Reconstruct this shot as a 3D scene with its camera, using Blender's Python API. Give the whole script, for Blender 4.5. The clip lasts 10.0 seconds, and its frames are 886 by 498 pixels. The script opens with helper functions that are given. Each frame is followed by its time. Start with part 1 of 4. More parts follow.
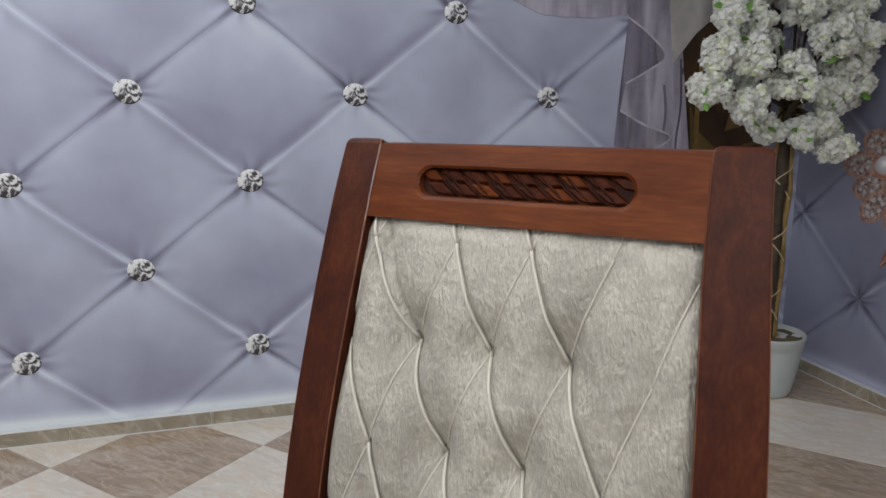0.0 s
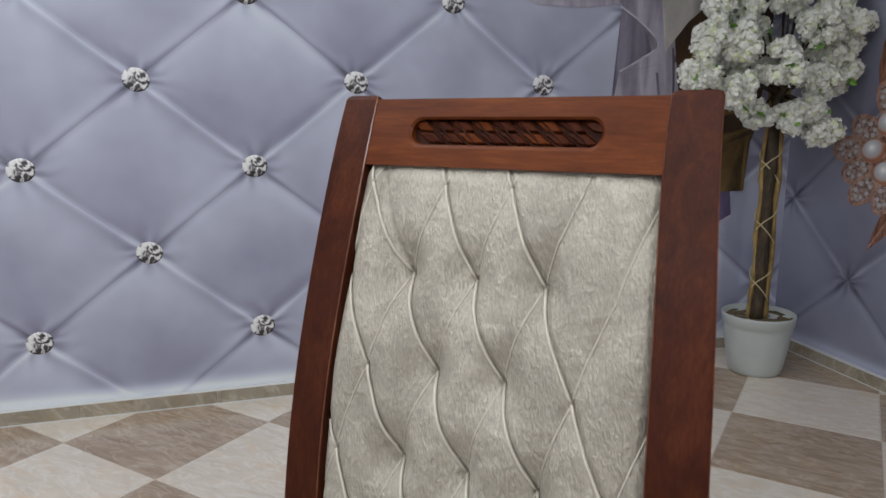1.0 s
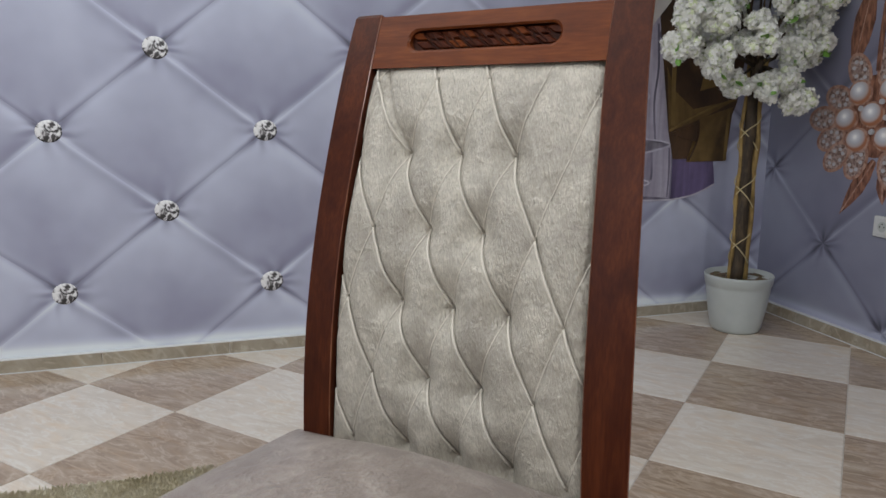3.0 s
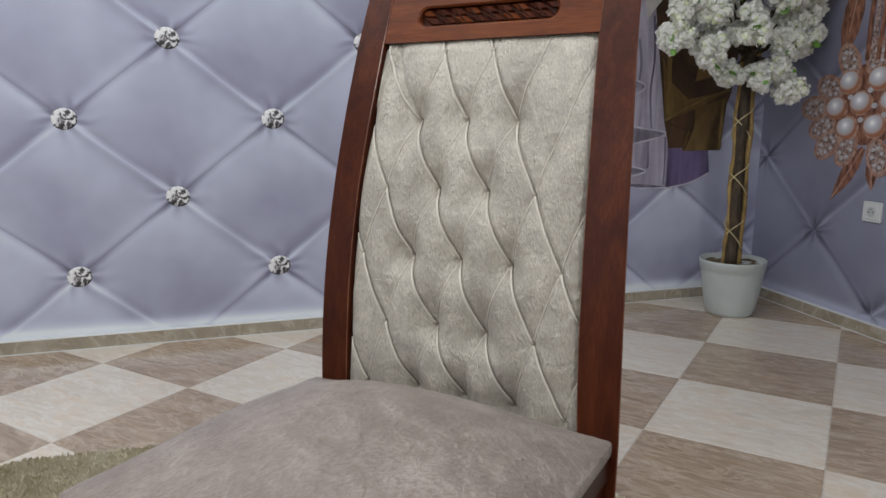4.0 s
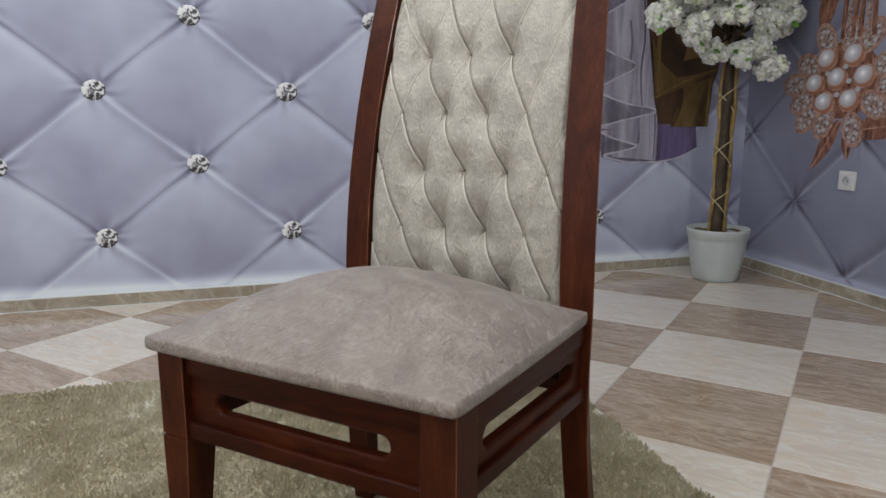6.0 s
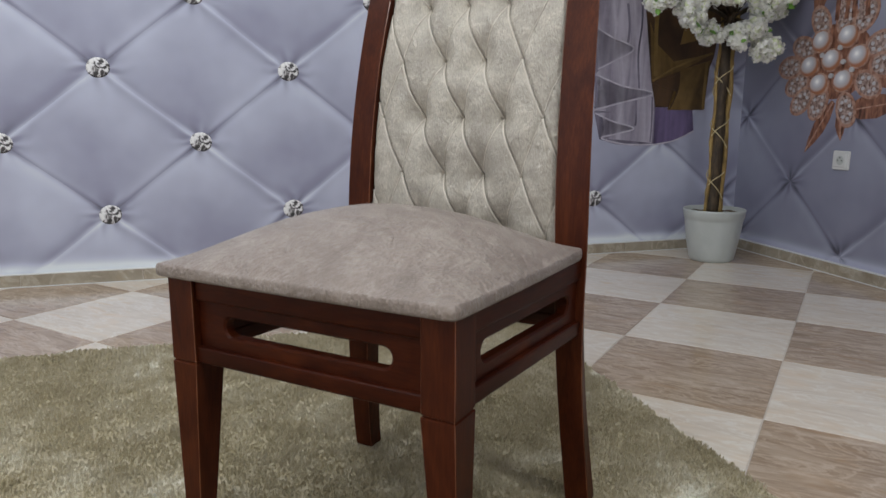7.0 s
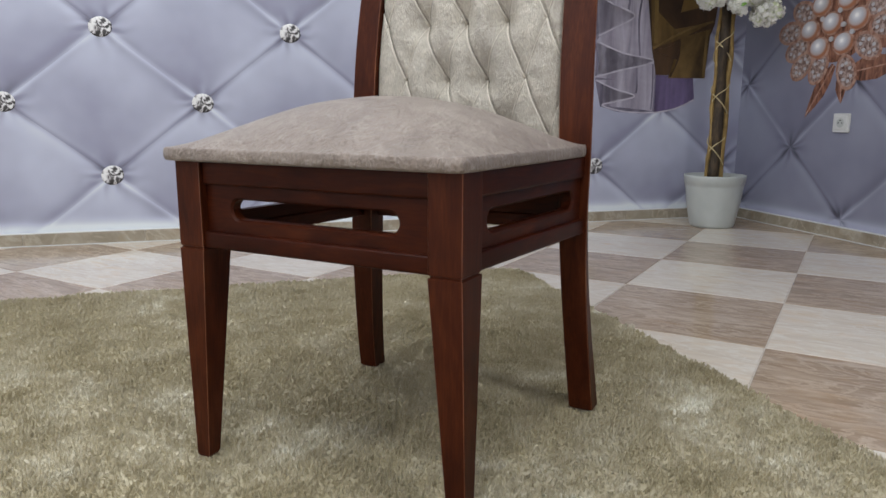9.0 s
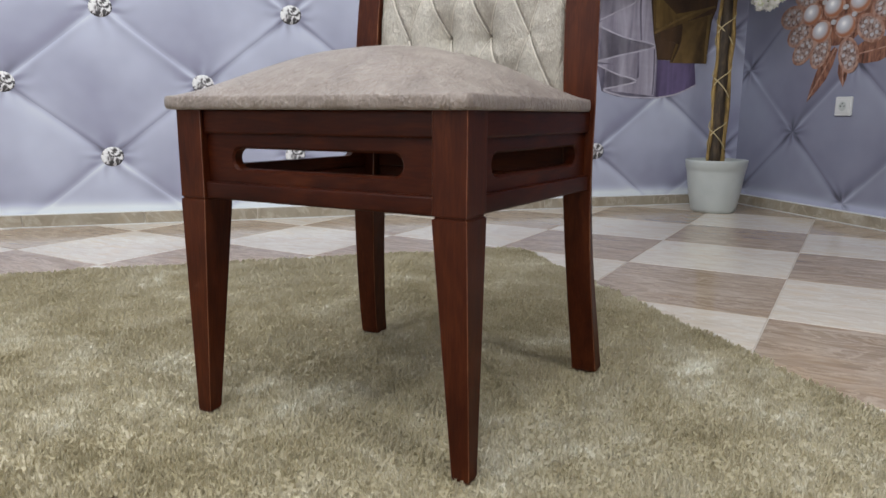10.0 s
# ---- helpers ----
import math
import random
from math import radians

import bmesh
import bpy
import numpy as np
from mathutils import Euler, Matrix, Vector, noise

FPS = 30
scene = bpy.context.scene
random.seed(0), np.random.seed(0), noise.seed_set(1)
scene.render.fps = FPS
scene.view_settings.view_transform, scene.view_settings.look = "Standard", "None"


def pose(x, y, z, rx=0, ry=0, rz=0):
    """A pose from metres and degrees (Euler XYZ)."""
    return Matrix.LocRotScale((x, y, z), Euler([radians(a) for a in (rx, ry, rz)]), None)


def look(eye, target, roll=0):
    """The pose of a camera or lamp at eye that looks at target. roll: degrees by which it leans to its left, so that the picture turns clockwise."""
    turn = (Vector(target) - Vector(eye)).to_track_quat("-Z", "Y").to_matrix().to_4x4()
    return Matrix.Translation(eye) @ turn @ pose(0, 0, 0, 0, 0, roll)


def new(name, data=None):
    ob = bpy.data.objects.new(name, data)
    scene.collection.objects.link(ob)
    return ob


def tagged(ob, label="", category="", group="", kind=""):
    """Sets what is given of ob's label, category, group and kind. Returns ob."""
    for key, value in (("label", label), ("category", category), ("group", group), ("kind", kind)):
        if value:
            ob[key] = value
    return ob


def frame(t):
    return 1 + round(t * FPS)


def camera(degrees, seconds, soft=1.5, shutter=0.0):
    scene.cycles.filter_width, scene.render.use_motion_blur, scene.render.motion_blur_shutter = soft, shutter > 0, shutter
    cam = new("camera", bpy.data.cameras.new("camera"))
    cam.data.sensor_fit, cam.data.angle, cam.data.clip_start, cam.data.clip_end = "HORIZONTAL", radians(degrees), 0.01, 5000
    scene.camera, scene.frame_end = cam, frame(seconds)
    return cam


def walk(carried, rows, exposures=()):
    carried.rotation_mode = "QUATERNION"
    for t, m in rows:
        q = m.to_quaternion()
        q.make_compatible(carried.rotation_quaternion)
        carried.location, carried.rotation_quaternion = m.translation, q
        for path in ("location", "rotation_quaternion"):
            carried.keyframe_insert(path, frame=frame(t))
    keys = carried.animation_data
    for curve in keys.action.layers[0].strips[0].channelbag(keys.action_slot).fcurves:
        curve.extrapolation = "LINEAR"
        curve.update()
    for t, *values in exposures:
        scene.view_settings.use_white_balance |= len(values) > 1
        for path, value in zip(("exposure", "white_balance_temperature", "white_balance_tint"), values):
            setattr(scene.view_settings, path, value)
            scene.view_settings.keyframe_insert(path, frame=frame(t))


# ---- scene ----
cam = camera(64.9, 10.0, shutter=0.5)
PATH = [
    (0, (-0.016, -0.37, 1.069), (0.474, 1.533, 0.698), 0.3),
    (0.5, (-0.021, -0.409, 1.045), (0.465, 1.495, 0.674), 0.2),
    (1, (-0.025, -0.455, 1.022), (0.459, 1.45, 0.651), 0.0),
    (1.5, (-0.029, -0.505, 0.992), (0.455, 1.4, 0.62), 0.1),
    (2, (-0.038, -0.56, 0.962), (0.445, 1.345, 0.59), 0.1),
    (2.5, (-0.05, -0.608, 0.934), (0.432, 1.297, 0.561), 0.1),
    (3.8, (-0.087, -0.715, 0.871), (0.394, 1.19, 0.497), 0.0),
    (4, (-0.096, -0.735, 0.865), (0.387, 1.17, 0.49), 0.0),
    (4.5, (-0.114, -0.787, 0.848), (0.369, 1.117, 0.472), 0.2),
    (5, (-0.133, -0.841, 0.828), (0.349, 1.063, 0.451), 0.1),
    (6.3, (-0.164, -0.959, 0.737), (0.32, 0.945, 0.359), 0.1),
    (6.5, (-0.168, -0.97, 0.719), (0.317, 0.933, 0.342), 0.1),
    (7, (-0.172, -0.992, 0.675), (0.313, 0.911, 0.299), 0.2),
    (7.5, (-0.175, -1.005, 0.632), (0.31, 0.899, 0.257), 0.2),
    (8, (-0.181, -1.014, 0.589), (0.306, 0.889, 0.214), 0.3),
    (8.5, (-0.186, -1.019, 0.553), (0.301, 0.884, 0.177), 0.2),
    (9, (-0.189, -1.025, 0.518), (0.298, 0.878, 0.142), 0.2),
    (9.5, (-0.193, -1.027, 0.487), (0.295, 0.875, 0.108), 0.2),
    (10, (-0.195, -1.028, 0.451), (0.293, 0.874, 0.071), 0.3),
]
walk(cam, [(t, look(eye, target, roll)) for t, eye, target, roll in PATH], exposures=[(0, 0.18), (2.5, 0.2), (4.5, 0.27), (7, 0.29), (8, 0.36), (9, 0.55), (10, 0.68)])

# ---- light ----
world = bpy.data.worlds.new("world")
scene.world = world
world.use_nodes = True
world.node_tree.nodes["Background"].inputs[0].default_value = (0.8, 0.85, 1.0, 1)
world.node_tree.nodes["Background"].inputs[1].default_value = 0.02


def area_lamp(name, eye, target, w, h, watts, colour):
    data = bpy.data.lights.new(name, "AREA")
    data.shape, data.size, data.size_y, data.energy, data.color = "RECTANGLE", w, h, watts, colour
    ob = new(name, data)
    ob.matrix_world = look(eye, target)
    return ob


area_lamp("ceiling_lamp_front", (-0.55, -1.3, 2.68), (-0.55, -1.3, 0), 0.3, 0.3, 17, (0.97, 1.0, 1.0))
area_lamp("ceiling_lamp_side", (0.9, -1.75, 2.68), (0.9, -1.75, 0), 0.3, 0.3, 21, (0.97, 1.0, 1.0))
# The far and back area lights are added fill, not known ceiling fittings.
area_lamp("ceiling_lamp_far", (-2.2, -1.7, 2.68), (-2.2, -1.7, 0), 0.5, 0.5, 18, (0.97, 1.0, 1.0))
area_lamp("ceiling_lamp_back", (-0.8, 0.65, 2.68), (-0.8, 0.65, 0), 2.2, 2.2, 31.5, (0.97, 1.0, 1.0))
# Fill added from the west; the wall behind it has no window.
area_lamp("window_light", (-3.05, -1.2, 1.5), (0.0, -0.6, 1.2), 1.8, 1.5, 20, (0.90, 0.94, 1.0))


# ---- materials ----
class Nodes:
    """Short hand for a node tree."""

    def __init__(self, name):
        self.mat = bpy.data.materials.new(name)
        self.mat.use_nodes = True
        self.t = self.mat.node_tree
        self.bsdf = self.t.nodes["Principled BSDF"]

    def put(self, socket, v):
        if isinstance(v, bpy.types.NodeSocket):
            self.t.links.new(v, socket)
        elif v is not None:
            socket.default_value = v

    def m(self, op, a, b=None, c=None, clamp=False):
        n = self.t.nodes.new("ShaderNodeMath")
        n.operation, n.use_clamp = op, clamp
        for s, v in zip(n.inputs, (a, b, c)):
            self.put(s, v)
        return n.outputs[0]

    def mix(self, f, a, b, blend="MIX"):
        n = self.t.nodes.new("ShaderNodeMix")
        n.data_type, n.blend_type = "RGBA", blend
        self.put(n.inputs[0], f)
        for s, v in ((n.inputs[6], a), (n.inputs[7], b)):
            self.put(s, (*v, 1) if isinstance(v, tuple) and len(v) == 3 else v)
        return n.outputs[2]

    def coords(self, kind="Object", scale=(1, 1, 1), turn=0.0, shift=None):
        n = self.t.nodes.new("ShaderNodeTexCoord")
        g = self.t.nodes.new("ShaderNodeMapping")
        g.inputs["Scale"].default_value = scale
        g.inputs["Rotation"].default_value = (0, 0, radians(turn))
        self.t.links.new(n.outputs[kind], g.inputs[0])
        if shift is not None:
            self.t.links.new(shift, g.inputs["Location"])
        return g.outputs[0]

    def xyz(self, v):
        n = self.t.nodes.new("ShaderNodeSeparateXYZ")
        self.t.links.new(v, n.inputs[0])
        return n.outputs

    def noise(self, v, scale, detail=3.0, rough=0.5, warp=0.0):
        n = self.t.nodes.new("ShaderNodeTexNoise")
        self.put(n.inputs["Vector"], v)
        n.inputs["Scale"].default_value, n.inputs["Detail"].default_value = scale, detail
        n.inputs["Roughness"].default_value, n.inputs["Distortion"].default_value = rough, warp
        return n.outputs["Fac"]

    def ramp(self, f, stops):
        n = self.t.nodes.new("ShaderNodeValToRGB")
        e = n.color_ramp.elements
        while len(e) < len(stops):
            e.new(0.5)
        for el, (at, col) in zip(e, stops):
            el.position, el.color = at, (*col, 1) if len(col) == 3 else col
        self.put(n.inputs[0], f)
        return n.outputs[0]

    def random(self):
        n = self.t.nodes.new("ShaderNodeObjectInfo")
        return n.outputs["Random"]

    def island(self):
        return self.t.nodes.new("ShaderNodeNewGeometry").outputs["Random Per Island"]

    def bump(self, h, strength=0.3, dist=0.002):
        n = self.t.nodes.new("ShaderNodeBump")
        n.inputs["Strength"].default_value, n.inputs["Distance"].default_value = strength, dist
        self.put(n.inputs["Height"], h)
        self.t.links.new(n.outputs[0], self.bsdf.inputs["Normal"])

    def thin(self, colour, share):
        """Lets part of the light through thin fibres and petals."""
        tr = self.t.nodes.new("ShaderNodeBsdfTranslucent")
        self.put(tr.inputs[0], colour)
        mx = self.t.nodes.new("ShaderNodeMixShader")
        mx.inputs[0].default_value = share
        out = self.t.nodes["Material Output"]
        self.t.links.new(self.bsdf.outputs[0], mx.inputs[1])
        self.t.links.new(tr.outputs[0], mx.inputs[2])
        self.t.links.new(mx.outputs[0], out.inputs[0])

    def done(self, colour=None, rough=None, **more):
        if isinstance(colour, tuple) and len(colour) == 3:
            colour = (*colour, 1)
        self.put(self.bsdf.inputs["Base Color"], colour)
        self.put(self.bsdf.inputs["Roughness"], rough)
        for k, v in more.items():
            self.put(self.bsdf.inputs[k.replace("_", " ")], v)
        return self.mat


def wood_material(name, dark, mid, light, rough=0.3, gloss=0.22, along=2):
    n = Nodes(name)
    long = lambda wide, far: tuple(far if k == along else wide for k in range(3))
    g = n.noise(n.coords("Object", long(9, 1.6)), 4.0, 4, 0.6, 1.2)
    blotch = n.noise(n.coords("Object", long(1, 0.45)), 24.0, 4, 0.6, 0.7)
    fine = n.noise(n.coords("Object", long(60, 5)), 6.0, 2)
    f = n.m("ADD", n.m("MULTIPLY", g, 0.45), n.m("ADD", n.m("MULTIPLY", blotch, 0.30), n.m("MULTIPLY", fine, 0.25)))
    col = n.ramp(f, [(0.36, dark), (0.5, mid), (0.64, light)])
    n.bump(fine, 0.05, 0.001)
    return n.done(col, n.m("ADD", rough, n.m("MULTIPLY", blotch, 0.1)), Coat_Weight=0.02, Coat_Roughness=0.25, Specular_IOR_Level=gloss)


wood = wood_material("mahogany_stained_wood", (0.028, 0.0050, 0.0016), (0.050, 0.0100, 0.0030), (0.080, 0.0188, 0.0054), 0.42, 0.14)
# Apron copy of the mahogany, darkened in colour for shade below the seat.
wood_flat = wood_material("mahogany_apron_wood_shaded", (0.019, 0.0032, 0.0011), (0.037, 0.0066, 0.0020), (0.068, 0.0140, 0.0038), 0.34, 0.12, along=0)
# Pale corner strips: worn edges plus the gloss highlight painted into their colour.
wood_edge = wood_material("worn_highlight_edge", (0.08, 0.022, 0.008), (0.14, 0.045, 0.018), (0.24, 0.10, 0.045), 0.25, 0.5)
wood_rail = wood_material("mahogany_rail_wood", (0.072, 0.0155, 0.004), (0.108, 0.0262, 0.0065), (0.16, 0.044, 0.0108), 0.3, 0.12, along=0)
# Near-black copy for the carving: shade of sunk bed and grooves, in colour.
wood_dark = wood_material("carved_wood_shaded", (0.012, 0.003, 0.002), (0.03, 0.007, 0.003), (0.06, 0.015, 0.006), 0.55, 0.1)


def fabric_material(name, a, b, c, turn, stretch, size, depth, gloss, rough):
    """Crinkled velvet: fine short creases that lie askew to the weave and gather in patches, over broad soft clouds."""
    n = Nodes(name)

    def skew(scale):
        one = n.t.nodes.new("ShaderNodeMapping")
        one.inputs["Rotation"].default_value = [radians(k) for k in turn]
        n.t.links.new(n.coords("Object"), one.inputs[0])
        two = n.t.nodes.new("ShaderNodeMapping")
        two.inputs["Scale"].default_value = scale
        n.t.links.new(one.outputs[0], two.inputs[0])
        return two.outputs[0]

    big = n.noise(n.coords("Object"), 13, 5, 0.65, 0.6)
    cloud = n.noise(n.coords("Object"), 34, 3, 0.6, 0.4)
    stroke = n.noise(skew(stretch), size, 2, 0.5, 0.25)
    weave = n.noise(skew(stretch), size * 3.2, 2, 0.5, 0.3)
    f = n.m("ADD", n.m("MULTIPLY", big, 0.45), n.m("ADD", n.m("MULTIPLY", cloud, 0.25), n.m("MULTIPLY", stroke, 0.30)))
    col = n.ramp(f, [(0.36, a), (0.5, b), (0.62, c)])
    amount = n.ramp(cloud, [(0.38, (0.25, 0.25, 0.25)), (0.62, (1, 1, 1))])
    n.bump(n.m("ADD", n.m("MULTIPLY", stroke, amount), n.m("MULTIPLY", weave, 0.25)), 1.0, depth)
    return n.done(col, n.m("SUBTRACT", rough, n.m("MULTIPLY", amount, 0.08)), Specular_IOR_Level=gloss, Sheen_Weight=0.15, Sheen_Roughness=0.35)


fabric_back = fabric_material("beige_crinkled_velvet", (0.245, 0.218, 0.182), (0.375, 0.342, 0.287), (0.54, 0.50, 0.425), (0, 14, 0), (2.3, 1, 0.7), 215, 0.0036, 0.95, 0.40)
fabric_seat = fabric_material("taupe_crinkled_velvet", (0.165, 0.129, 0.110), (0.242, 0.195, 0.168), (0.350, 0.296, 0.262), (0, 0, 48), (2.3, 0.75, 1), 160, 0.0050, 0.7, 0.45)
n = Nodes("seam_cord")
cord = n.done(n.mix(n.noise(n.coords("Object"), 60), (0.50, 0.46, 0.40), (0.64, 0.60, 0.53)), 0.4)


def mural_material(name, a, b, x0, z0, low, high, depth):
    """Wallpaper printed with a buttoned, quilted satin: creases along a diamond lattice of half-spacing a by b."""
    n = Nodes(name)
    o = n.xyz(n.coords("Object"))
    X = n.m("DIVIDE", n.m("SUBTRACT", o[0], x0), a)
    Z = n.m("DIVIDE", n.m("SUBTRACT", o[2], z0), b)
    p = n.m("MULTIPLY", n.m("ADD", X, Z), 0.5)
    q = n.m("MULTIPLY", n.m("SUBTRACT", X, Z), 0.5)
    wob = n.m("MULTIPLY", n.m("SUBTRACT", n.noise(n.coords("Object"), 5, 2), 0.5), 0.03)
    dp = n.m("ADD", n.m("SUBTRACT", p, n.m("ROUND", p)), wob)
    dq = n.m("ADD", n.m("SUBTRACT", q, n.m("ROUND", q)), wob)

    def bell(d, w):
        return n.m("POWER", 2.718, n.m("MULTIPLY", n.m("POWER", n.m("ABSOLUTE", n.m("DIVIDE", d, w)), 2.0), -1.0))

    side = n.m("MULTIPLY", n.m("SINE", n.m("MULTIPLY", X, math.pi / 2)), 5.0)
    side = n.m("MAXIMUM", n.m("MINIMUM", side, 1.0), -1.0)
    r = n.m("SQRT", n.m("ADD", n.m("MULTIPLY", dp, dp), n.m("MULTIPLY", dq, dq)))
    near = n.m("ADD", 0.5, n.m("MULTIPLY", bell(r, 0.25), 0.9))
    crease = n.m("MULTIPLY", n.m("MULTIPLY", n.m("SUBTRACT", bell(dq, 0.026), bell(dp, 0.026)), side), near)
    halo = n.m("MULTIPLY", n.m("MULTIPLY", n.m("SUBTRACT", bell(n.m("ADD", dq, 0.03), 0.07), bell(n.m("ADD", dp, 0.03), 0.07)), side), -0.35)
    pit = n.m("MULTIPLY", bell(r, 0.11), -1.0)
    pillow = n.m("SUBTRACT", n.m("FRACT", p), n.m("FRACT", q))
    soft = n.m("SUBTRACT", n.noise(n.coords("Object"), 2.6, 3), 0.5)
    angle = n.m("ARCTAN2", n.m("SUBTRACT", dp, dq), n.m("ADD", dp, dq))
    ray = n.m("SINE", n.m("ADD", n.m("MULTIPLY", angle, 9.0), n.m("MULTIPLY", n.noise(n.coords("Object"), 7, 2), 14.0)))
    ray = n.m("MULTIPLY", n.m("MULTIPLY", ray, bell(r, 0.17)), 0.13)
    v = n.m("ADD", n.m("MULTIPLY", crease, 0.34), n.m("MULTIPLY", halo, 0.35))
    v = n.m("ADD", v, ray)
    v = n.m("ADD", v, n.m("MULTIPLY", pit, 0.28))
    v = n.m("ADD", v, n.m("MULTIPLY", pillow, 0.15))
    v = n.m("ADD", v, n.m("MULTIPLY", soft, 0.5))
    edge = bell(n.m("SUBTRACT", o[2], 0.06), 0.028)
    v = n.m("ADD", v, n.m("MULTIPLY", edge, 0.6))
    f = n.m("ADD", 0.5, n.m("MULTIPLY", v, depth), None, True)
    col = n.ramp(f, [(0.0, tuple(k * 0.35 for k in low)), (0.38, low), (0.62, high), (1.0, tuple(min(0.85, k * 1.5) for k in high))])
    fine = n.noise(n.coords("Object"), 300, 2)
    n.bump(fine, 0.05, 0.0005)
    return n.done(col, 0.5)


A_STEP, B_STEP = 0.3637, 0.2895
mural_a = mural_material("printed_quilt_wallpaper", A_STEP, B_STEP, -0.06, 0.276, (0.290, 0.297, 0.408), (0.505, 0.537, 0.668), 0.9)
# Same wallpaper, coloured darker to stand for the dimmer light on the east wall.
mural_b = mural_material("printed_quilt_wallpaper_dimmed", 0.334, 0.2985, -1.785, 0.378, (0.185, 0.187, 0.26), (0.275, 0.288, 0.372), 1.0)


def tile_material(name, dark, mid, light, contrast):
    n = Nodes(name)
    comb = n.t.nodes.new("ShaderNodeCombineXYZ")
    rnd = n.random()
    n.put(comb.inputs[0], n.m("MULTIPLY", rnd, 37.0))
    n.put(comb.inputs[1], n.m("MULTIPLY", rnd, 91.0))
    streak = n.noise(n.coords("Object", (1.2, 4.5, 1), 0, comb.outputs[0]), 2.8, 6, 0.66, 2.2)
    thin = n.noise(n.coords("Object", (2, 14, 1), 0, comb.outputs[0]), 2.5, 4, 0.6, 0.7)
    cloud = n.noise(n.coords("Object", (1, 1, 1), 0, comb.outputs[0]), 5, 3)
    f = n.m("ADD", n.m("MULTIPLY", streak, 0.6), n.m("ADD", n.m("MULTIPLY", thin, 0.25), n.m("MULTIPLY", cloud, 0.15)))
    f = n.m("ADD", n.m("MULTIPLY", n.m("SUBTRACT", f, 0.5), contrast), 0.5, None, True)
    col = n.ramp(f, [(0.2, dark), (0.5, mid), (0.8, light)])
    vein = n.m("ABSOLUTE", n.m("SUBTRACT", n.noise(n.coords("Object", (1, 3.2, 1), 4, comb.outputs[0]), 4.5, 5, 0.6, 1.8), 0.5))
    vein = n.ramp(vein, [(0.0, (1, 1, 1)), (0.045, (0, 0, 0))])
    col = n.mix(n.m("MULTIPLY", vein, 0.45), col, tuple(min(0.8, k * 1.25) for k in light))
    stain = n.ramp(n.noise(n.coords("Object", (1, 2.2, 1), 0, comb.outputs[0]), 9, 5, 0.7, 1.5), [(0.55, (0, 0, 0)), (0.75, (1, 1, 1))])
    col = n.mix(n.m("MULTIPLY", stain, 0.4), col, dark)
    rust = n.ramp(n.noise(n.coords("Object", (1, 2.5, 1), 0, comb.outputs[0]), 6, 4, 0.6, 1.0), [(0.52, (0, 0, 0)), (0.72, (1, 1, 1))])
    col = n.mix(n.m("MULTIPLY", rust, 0.4), col, tuple(k * w for k, w in zip(mid, (1.05, 0.85, 0.62))))
    return n.done(col, n.m("ADD", 0.07, n.m("MULTIPLY", cloud, 0.12)), Specular_IOR_Level=0.7)


tile_light = tile_material("cream_travertine_tile", (0.55, 0.475, 0.395), (0.67, 0.60, 0.515), (0.75, 0.69, 0.61), 1.3)
tile_brown = tile_material("brown_travertine_tile", (0.235, 0.165, 0.11), (0.37, 0.285, 0.21), (0.52, 0.43, 0.345), 1.5)
tile_skirt = tile_material("beige_skirting_tile", (0.23, 0.19, 0.135), (0.33, 0.29, 0.225), (0.45, 0.41, 0.335), 1.8)
n = Nodes("pale_grout")
grout = n.done(n.ramp(n.noise(n.coords("Object"), 60), [(0.3, (0.42, 0.37, 0.32)), (0.7, (0.55, 0.5, 0.44))]), 0.85)
n = Nodes("plain_white_wall_paint")
paint = n.done(n.ramp(n.noise(n.coords("Object"), 3), [(0.3, (0.6, 0.6, 0.63)), (0.7, (0.68, 0.68, 0.7))]), 0.7)

n = Nodes("shaggy_rug_pile")
patch = n.noise(n.coords("Object"), 3.4, 5, 0.65, 0.5)
lock = n.noise(n.coords("Object", (1, 1.4, 0.3)), 85, 4, 0.7, 0.6)
mark = n.noise(n.coords("Object", (1, 1, 0.2)), 11, 4, 0.6, 0.8)
f = n.m("ADD", n.m("MULTIPLY", patch, 0.45), n.m("ADD", n.m("MULTIPLY", mark, 0.3), n.m("MULTIPLY", lock, 0.25)))
f = n.m("ADD", f, n.m("MULTIPLY", n.m("SUBTRACT", n.island(), 0.5), 0.09))
col = n.ramp(f, [(0.34, (0.30, 0.25, 0.14)), (0.46, (0.50, 0.438, 0.288)), (0.56, (0.60, 0.543, 0.40)), (0.64, (0.88, 0.86, 0.76))])
n.thin(col, 0.2)
rug_mat = n.done(col, 0.6, Sheen_Weight=0.2)

n = Nodes("white_plastic")
plastic = n.done((0.62, 0.63, 0.63), 0.4)
n = Nodes("pot_plastic")
pot_mat = n.done(n.ramp(n.noise(n.coords("Object"), 12), [(0.3, (0.42, 0.45, 0.44)), (0.7, (0.48, 0.51, 0.50))]), 0.38)
n = Nodes("painted_hole_black")
hole = n.done((0.02, 0.02, 0.02), 0.6)

# ---- building helpers ----


def part(name, bm, material, parent=None, label="", smooth=False, m=None):
    me = bpy.data.meshes.new(name)
    bmesh.ops.recalc_face_normals(bm, faces=bm.faces)
    bm.to_mesh(me)
    bm.free()
    for mt in material if isinstance(material, (list, tuple)) else [material]:
        me.materials.append(mt)
    if smooth:
        me.shade_smooth()
    ob = new(name, me)
    if parent is not None:
        ob.parent = parent
    if m is not None:
        ob.matrix_basis = m
    if label:
        tagged(ob, label)
    return ob


